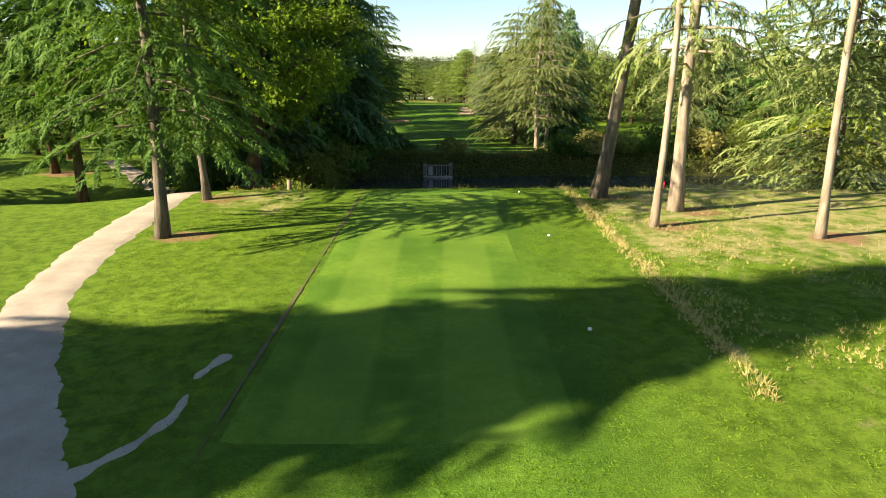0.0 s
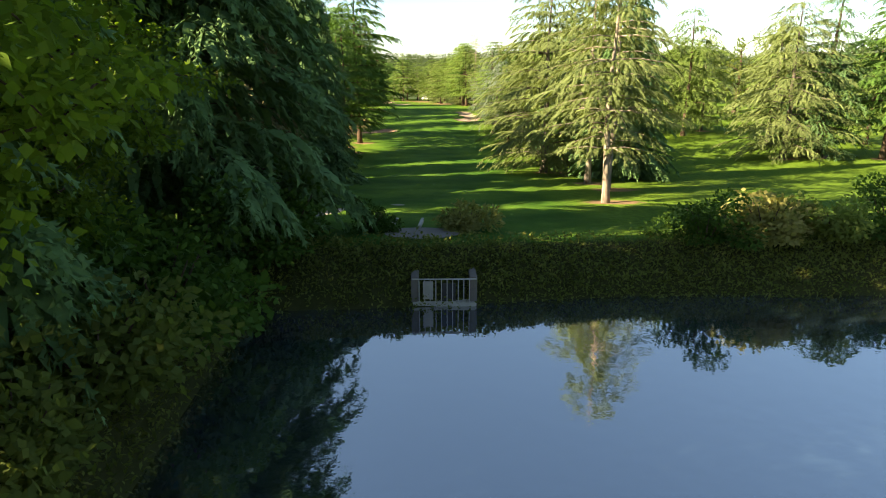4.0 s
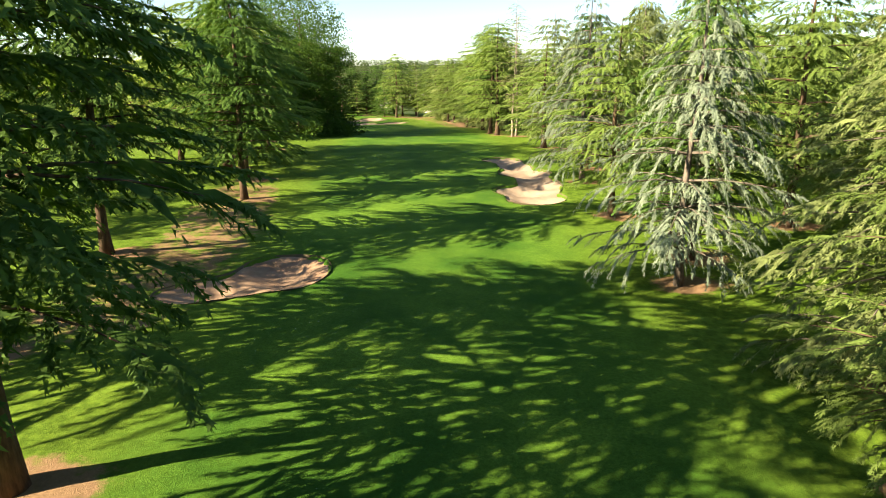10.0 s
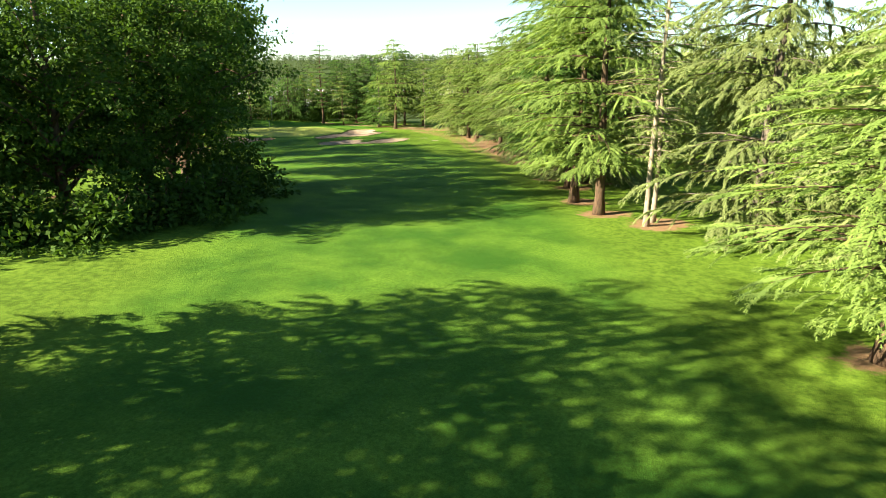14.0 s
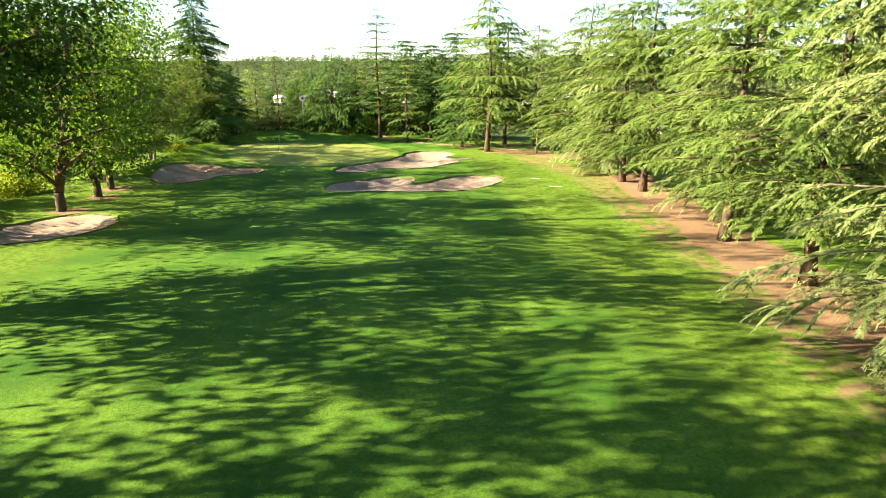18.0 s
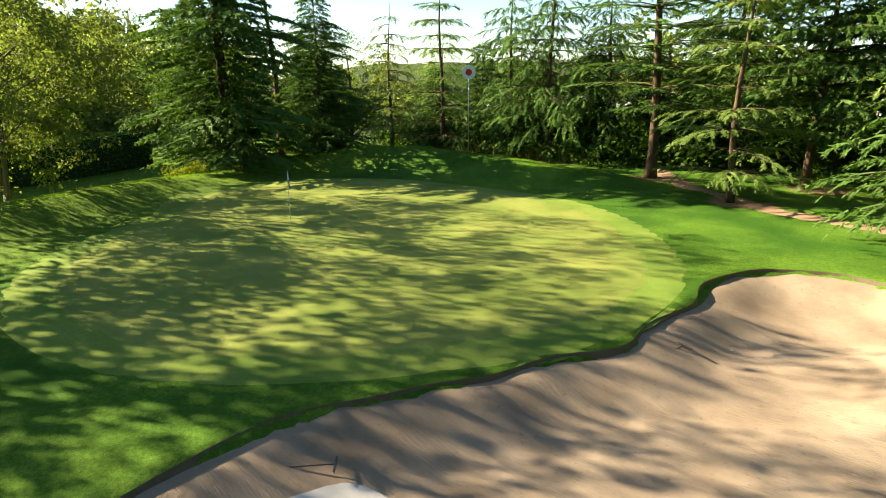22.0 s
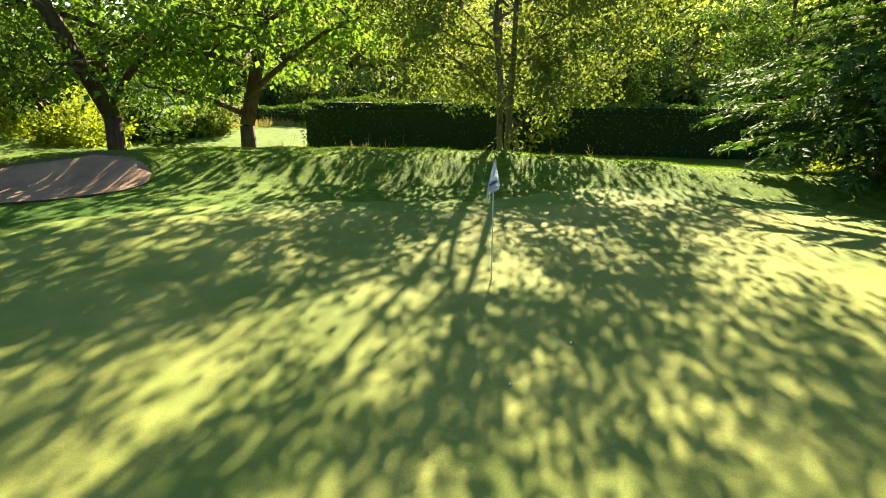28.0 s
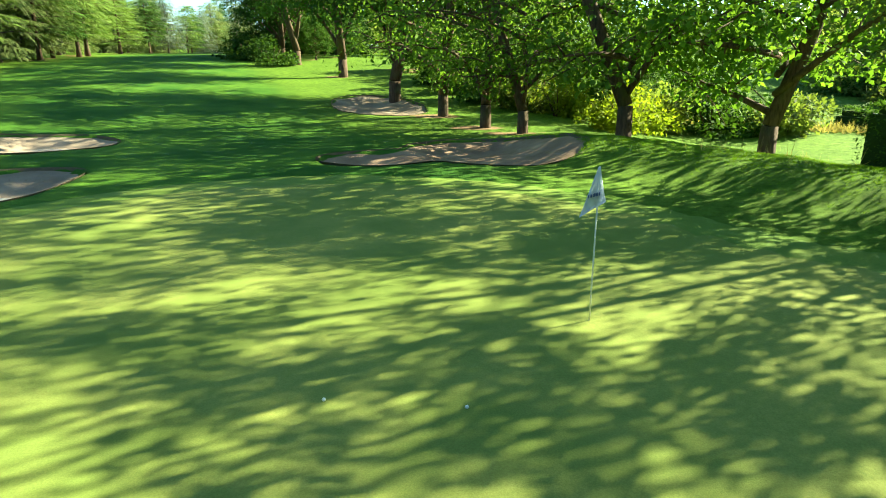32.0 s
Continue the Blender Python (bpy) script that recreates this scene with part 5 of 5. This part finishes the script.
k = rng.integers(0, len(RIDGE) - 2, n)
u = rng.uniform(0, 1, n)
ra = np.array(RIDGE)
mx = ra[k, 0] + u * (ra[k + 1, 0] - ra[k, 0]) + rng.normal(0, 1.4, n)
my = ra[k, 1] + u * (ra[k + 1, 1] - ra[k, 1]) + rng.normal(0, 1.4, n)
keep = blob(mx, my, GREEN) > 1.3
tufts("mound_grass", rng, mx[keep], my[keep], rng.uniform(0.05, 0.14, keep.sum()), grass_leaf, "uncut tufty grass on the mounds round the green", 0.008, 0.8, 2)
n = 160
k = rng.integers(0, 5, n)
mx = np.array([-49.5, -52.8, -56.0, -58.6, -59.5])[k] - 0.8 + rng.normal(0, 1.0, n)
my = np.array([291.0, 297.0, 304.0, 311.0, 300.0])[k] + rng.normal(0, 2.0, n)
tufts("mound_weeds", rng, mx, my, rng.uniform(0.25, 0.6, n), straw_leaf, "thin seeding grass stalks on the mounds", 0.007, 0.6, 3)
n = 900
mx = rng.uniform(-78, -62, n)
tufts("meadow_flowers", rng, mx, 262 + 0.55 * (-62 - mx) + rng.normal(0, 0.8, n), rng.uniform(0.4, 0.9, n), straw_leaf, "pale seeding meadow weeds along the ditch", 0.03, 0.7, 3, "weeds")
n = 500
mx = rng.uniform(-58, -40, n)
tufts("back_weeds", rng, mx, 327.8 + rng.normal(0, 0.6, n), rng.uniform(0.6, 1.3, n), weed_leaf, "pale tall weeds behind the green mounds", 0.05, 0.5, 3, "weeds")

# ---- flag, cup, balls, rakes ----
flag = thing("flagstick", pose(-41.75, 302.3, float(ground(-41.75, 302.3)) + 0.03, 0, 0, 150), "white golf flagstick with a limp pale flag, standing in the hole", "flag")
part("pole", tube([(0, 0, -0.1), (0, 0, 1.0), (0, 0, 2.14)], [0.012, 0.011, 0.009], 8), white_paint, flag)
bm = bmesh.new()
grid_v = {}
for i in range(9):
    for j in range(9):
        u, w = i / 4 - 1, j / 8
        x = u * (0.015 + 0.15 * w) - 0.05 * w
        z = 2.13 - 0.56 * w + 0.12 * u * w
        grid_v[i, j] = bm.verts.new((x, -0.02 + 0.05 * math.sin(u * 4 + w * 2) * w, z))
for i in range(8):
    for j in range(8):
        bm.faces.new((grid_v[i, j], grid_v[i + 1, j], grid_v[i + 1, j + 1], grid_v[i, j + 1])).smooth = True
bmesh.ops.solidify(bm, geom=bm.faces[:], thickness=0.004)
cloth = part("cloth", bm, flag_cloth, flag)
bm = bmesh.new()
for k in range(5):
    box(0.014, 0.09, 0.04, (-0.11 + 0.035 * k, -0.02, 1.74 + 0.012 * k), 0, bm)
part("print", bm, blue_ink, cloth)
bm = tube([(0, 0, -0.09), (0, 0, 0.004)], [0.054, 0.054], 20)
part("cup", bm, white_paint, flag)
ball_bm = bmesh.new()
bmesh.ops.create_icosphere(ball_bm, subdivisions=3, radius=0.0214)
BALL = bpy.data.meshes.new("golf_ball")
ball_bm.to_mesh(BALL)
ball_bm.free()
BALL.materials.append(white_paint)
for x, y in ((-38.3, 304.1), (-39.8, 304.4), (-45.5, 305.1)):
    tagged(new("golf_ball", BALL), "small white golf ball lying on the green", "ball", "golf balls").matrix_basis = pose(x, y, float(ground(x, y)) + 0.048)


def rake(x, y, turn):
    z = float(land(x, y))
    t = thing("rake", pose(x, y, z - 0.36, 0, 0, turn) @ Matrix.Diagonal((0.8, 0.8, 0.8, 1)), "dark wooden bunker rake lying on the sand", "rake", "rakes")
    part("shaft", tube([(-0.8, 0, 0.03), (0, 0, 0.05), (0.8, 0, 0.09)], [0.016, 0.016, 0.014], 6), dark_metal, t)
    head = part("head", box(0.05, 0.55, 0.04, (0.82, 0, 0.09), 0.008), dark_metal, t)
    for k in range(9):
        part("tooth", box(0.012, 0.014, 0.07, (0.82, -0.24 + 0.06 * k, 0.045)), dark_metal, head)


rake(-24.9, 300.2, 70)
rake(-28.2, 291.6, 40)
rake(-39.0, 287.4, 150)
rake(-20.6, 281.2, 20)

# ---- tee markers and stakes ----
for x, y in ((2.8, 23.0), (2.9, 16.8), (2.6, 10.4)):
    t = thing("tee_marker", pose(x, y, float(ground(x, y))), "small pale tee marker pegged in the grass", "tee marker", "tee markers")
    part("peg", tube([(0, 0, -0.05), (0, 0, 0.08)], [0.012, 0.012], 8), dark_metal, t)
    bm = bmesh.new()
    bmesh.ops.create_icosphere(bm, subdivisions=2, radius=0.04, matrix=Matrix.Translation((0, 0, 0.10)) @ Matrix.Diagonal((1, 1, 0.8, 1)))
    part("ball", bm, white_paint, t)
for x, y, h in ((-7.3, 27.0, 0.6), (9.3, 26.4, 0.5), (17.0, 26.6, 0.5), (-7.0, 26.8, 0.35)):
    t = thing("red_stake", pose(x, y, float(ground(x, y)), rx=3), "short red hazard stake beside the pond", "stake", "red stakes")
    part("post", box(0.05, 0.05, h + 0.2, (0, 0, (h - 0.2) / 2), 0.012), red_paint, t)
    part("cap", tube([(0, 0, h), (0, 0, h + 0.05)], [0.035, 0.006], 4), red_paint, t)
t = thing("timber_post", pose(-6.7, 27.3, float(ground(-6.7, 27.3))), "weathered timber post at the end of the fence", "post")
part("post", tube([(0, 0, -0.3), (0, 0, 0.5), (0.01, 0, 0.95)], [0.11, 0.10, 0.095], 9), timber, t)
part("top", tube([(0.01, 0, 0.95), (0.01, 0, 0.99)], [0.095, 0.05], 9), timber, t)

# ---- wire fence on the near bank ----
t = thing("wire_fence", pose(0, 0, 0), "low wire fence on thin posts half hidden in weeds", "fence")
for k in range(22):
    x = -6.4 + 2.4 * k
    z = float(ground(x, 28.25))
    part("post", box(0.05, 0.05, 1.2, (x, 28.25, z + 0.3), 0.008), metal_grey, t)
for h in (0.25, 0.5, 0.8):
    part("wire", tube([(-6.4 + 2.4 * k, 28.25, float(ground(-6.4 + 2.4 * k, 28.25)) + h) for k in range(22)], [0.006] * 22, 4), metal_grey, t)

# ---- sluice on the far bank, boards on the grass ----
t = thing("sluice", pose(-0.4, 47.6, WATER) @ Matrix.Diagonal((1, 1, 0.62, 1)), "small concrete sluice with pale upright bars at the water line", "sluice")
part("sill", box(2.2, 0.9, 0.7, (0, 0.45, -0.1), 0.04), concrete, t)
part("side_wall", box(0.25, 1.3, 2.1, (-1.0, 0.7, 0.6), 0.04), dead_wood, t)
part("side_wall", box(0.25, 1.3, 2.1, (1.0, 0.7, 0.6), 0.04), dead_wood, t)
part("gate", box(0.5, 0.08, 1.2, (0.15, 0.15, 0.65), 0.01), dark_metal, t)
part("panel", box(0.35, 0.06, 1.3, (-0.55, 0.2, 0.7), 0.01), concrete, t)
for k in range(10):
    part("bar", box(0.03, 0.03, 1.7, (-0.85 + 0.19 * k, 0.02, 0.75)), concrete, t)
part("top_rail", box(2.2, 0.06, 0.06, (0, 0.02, 1.58), 0.01), concrete, t)
for x in (-2.55, -1.35):
    z = float(ground(x, 55.1))
    t = thing("timber_beam", pose(x, 55.0, z + 0.05, rx=-6.5, rz=-2), "long grey weathered beam lying in the grass", "beam", "timber beams")
    part("beam", box(0.14, 2.7, 0.16, (0, 0, 0), 0.02), concrete, t)
    part("strap", box(0.16, 0.05, 0.18, (0, 0.9, 0), 0.005), dark_metal, t)
z = float(ground(-1.3, 51.8))
tagged(new("bare_earth", drape("bare_earth", lambda x, y: blob(x, y, [(-1.3, 52.0, 1.5, 1.6, 0)]) + wobble(x, y), (-5, 3, 48, 56), 0.2, dead_wood, lambda x, y, f: ground(x, y) + 0.03)), "patch of grey bare earth above the sluice", "earth", kind="structure")
t = thing("driftwood", pose(20.5, 28.0, float(ground(20.5, 28.0)) + 0.1, rz=15), "bleached fallen branch lying by the pond", "branch")
part("branch", tube([(-0.9, 0, 0.0), (0, 0.1, 0.2), (0.8, 0, 0.35), (1.2, 0.1, 0.3)], [0.10, 0.09, 0.06, 0.03], 7), bark_pale, t)
part("twig", tube([(0, 0.1, 0.2), (0.3, 0.35, 0.5), (0.4, 0.5, 0.6)], [0.05, 0.03, 0.012], 6), bark_pale, t)

# ---- sign behind the green ----
t = thing("round_sign", pose(-46.4, 321.4, float(ground(-46.4, 321.4)), rz=40), "round white sign with a red disc on a tall pole", "sign")
tall = -4.83 - float(ground(-46.4, 321.4))
part("pole", tube([(0, 0, -0.3), (0, 0, tall)], [0.04, 0.035], 8), metal_grey, t)
disc = part("disc", tube([(0, -0.05, tall), (0, -0.075, tall)], [0.46, 0.46], 28), white_paint, t)
part("dot", tube([(0, -0.076, tall), (0, -0.09, tall)], [0.22, 0.22], 24), red_paint, disc, "red centre dot")
for x, y in ((-55.2, 316.4), (-47.5, 326.5)):
    t = thing("marker_post", pose(x, y, float(ground(x, y))), "short white marker post behind the green", "post", "marker posts")
    part("post", box(0.10, 0.10, 0.9, (0, 0, 0.25), 0.015), white_paint, t)
    part("cap", tube([(0, 0, 0.70), (0, 0, 0.76)], [0.07, 0.01], 4), white_paint, t)

# ---- far woods and town ----
rng = np.random.default_rng(88)
n = 2600
fx = np.concatenate([rng.uniform(-420, -125, n // 2), rng.uniform(75, 420, n // 2)])
fy = np.concatenate([rng.uniform(40, 560, n // 2), rng.uniform(40, 620, n // 2)])
more = 4500
fx = np.concatenate([fx, rng.uniform(-900, 900, more), rng.uniform(-110, 120, 160), rng.uniform(-300, -62, 300)])
fy = np.concatenate([fy, rng.uniform(1000, 2100, more), rng.uniform(-220, -40, 160), rng.uniform(-160, 30, 300)])
fz = ground(fx, fy)
high = rng.uniform(9, 17, len(fx))
m = 20
base = np.repeat(np.stack([fx, fy, fz], 1), m, 0)
hh = np.repeat(high, m)
d = rng.normal(0, 1, (len(base), 3))
d /= np.linalg.norm(d, axis=1, keepdims=True)
places = base + d * np.stack([hh * 0.30, hh * 0.30, hh * 0.42], 1) * rng.uniform(0.6, 1, (len(base), 1)) + np.stack([0 * hh, 0 * hh, hh * 0.52], 1)
v, f = blades(places, d + rng.normal(0, 0.5, d.shape) + [0, 0, -0.3], rng.normal(0, 0.5, d.shape) + [0, 0, 1], hh * 0.26 * rng.uniform(0.7, 1.3, len(hh)), hh * 0.085, 1, 0.5, 0.1, rng)
tagged(new("far_woods", mesh_of("far_woods", v, f, leaf_distant)), "distant mixed woods covering the hills", "woods", kind="stuff")

house_bm = box(9, 7, 5, (0, 0, 2.0))
HOUSE_WALL = bpy.data.meshes.new("wall")
house_bm.to_mesh(HOUSE_WALL)
house_bm.free()
HOUSE_WALL.materials.append(wall_white)
bm = bmesh.new()
a = [bm.verts.new(p) for p in ((-4.8, -3.9, 4.4), (4.8, -3.9, 4.4), (4.8, 3.9, 4.4), (-4.8, 3.9, 4.4), (-4.8, 0, 7.0), (4.8, 0, 7.0))]
for q in ((0, 1, 5, 4), (2, 3, 4, 5), (0, 4, 3), (1, 2, 5), (3, 2, 1, 0)):
    bm.faces.new([a[i] for i in q])
HOUSE_ROOF = bpy.data.meshes.new("roof")
bm.to_mesh(HOUSE_ROOF)
bm.free()
HOUSE_ROOF.materials.append(roof_grey)
WINDOW = bpy.data.meshes.new("window")
bm = box(1.1, 0.08, 1.3)
bm.to_mesh(WINDOW)
bm.free()
WINDOW.materials.append(dark_metal)
for k in range(90):
    x, y = rng.uniform(-520, 90), rng.uniform(540, 1300)
    big = rng.uniform(0.9, 1.3)
    wide = 4.0 if k % 9 == 0 else 1.0
    t = thing("house", Matrix.Translation((x, y, float(ground(x, y)))) @ Matrix.Rotation(rng.uniform(-0.5, 0.5), 4, "Z") @ Matrix.Diagonal((big * wide, big, big, 1)), "far white house with a grey roof in the valley town", "house", "town houses")
    child("wall", HOUSE_WALL, t)
    child("roof", HOUSE_ROOF, t)
    for i in range(3):
        child("window", WINDOW, t).location = (-2.8 + 2.8 * i, -3.5, 2.6)
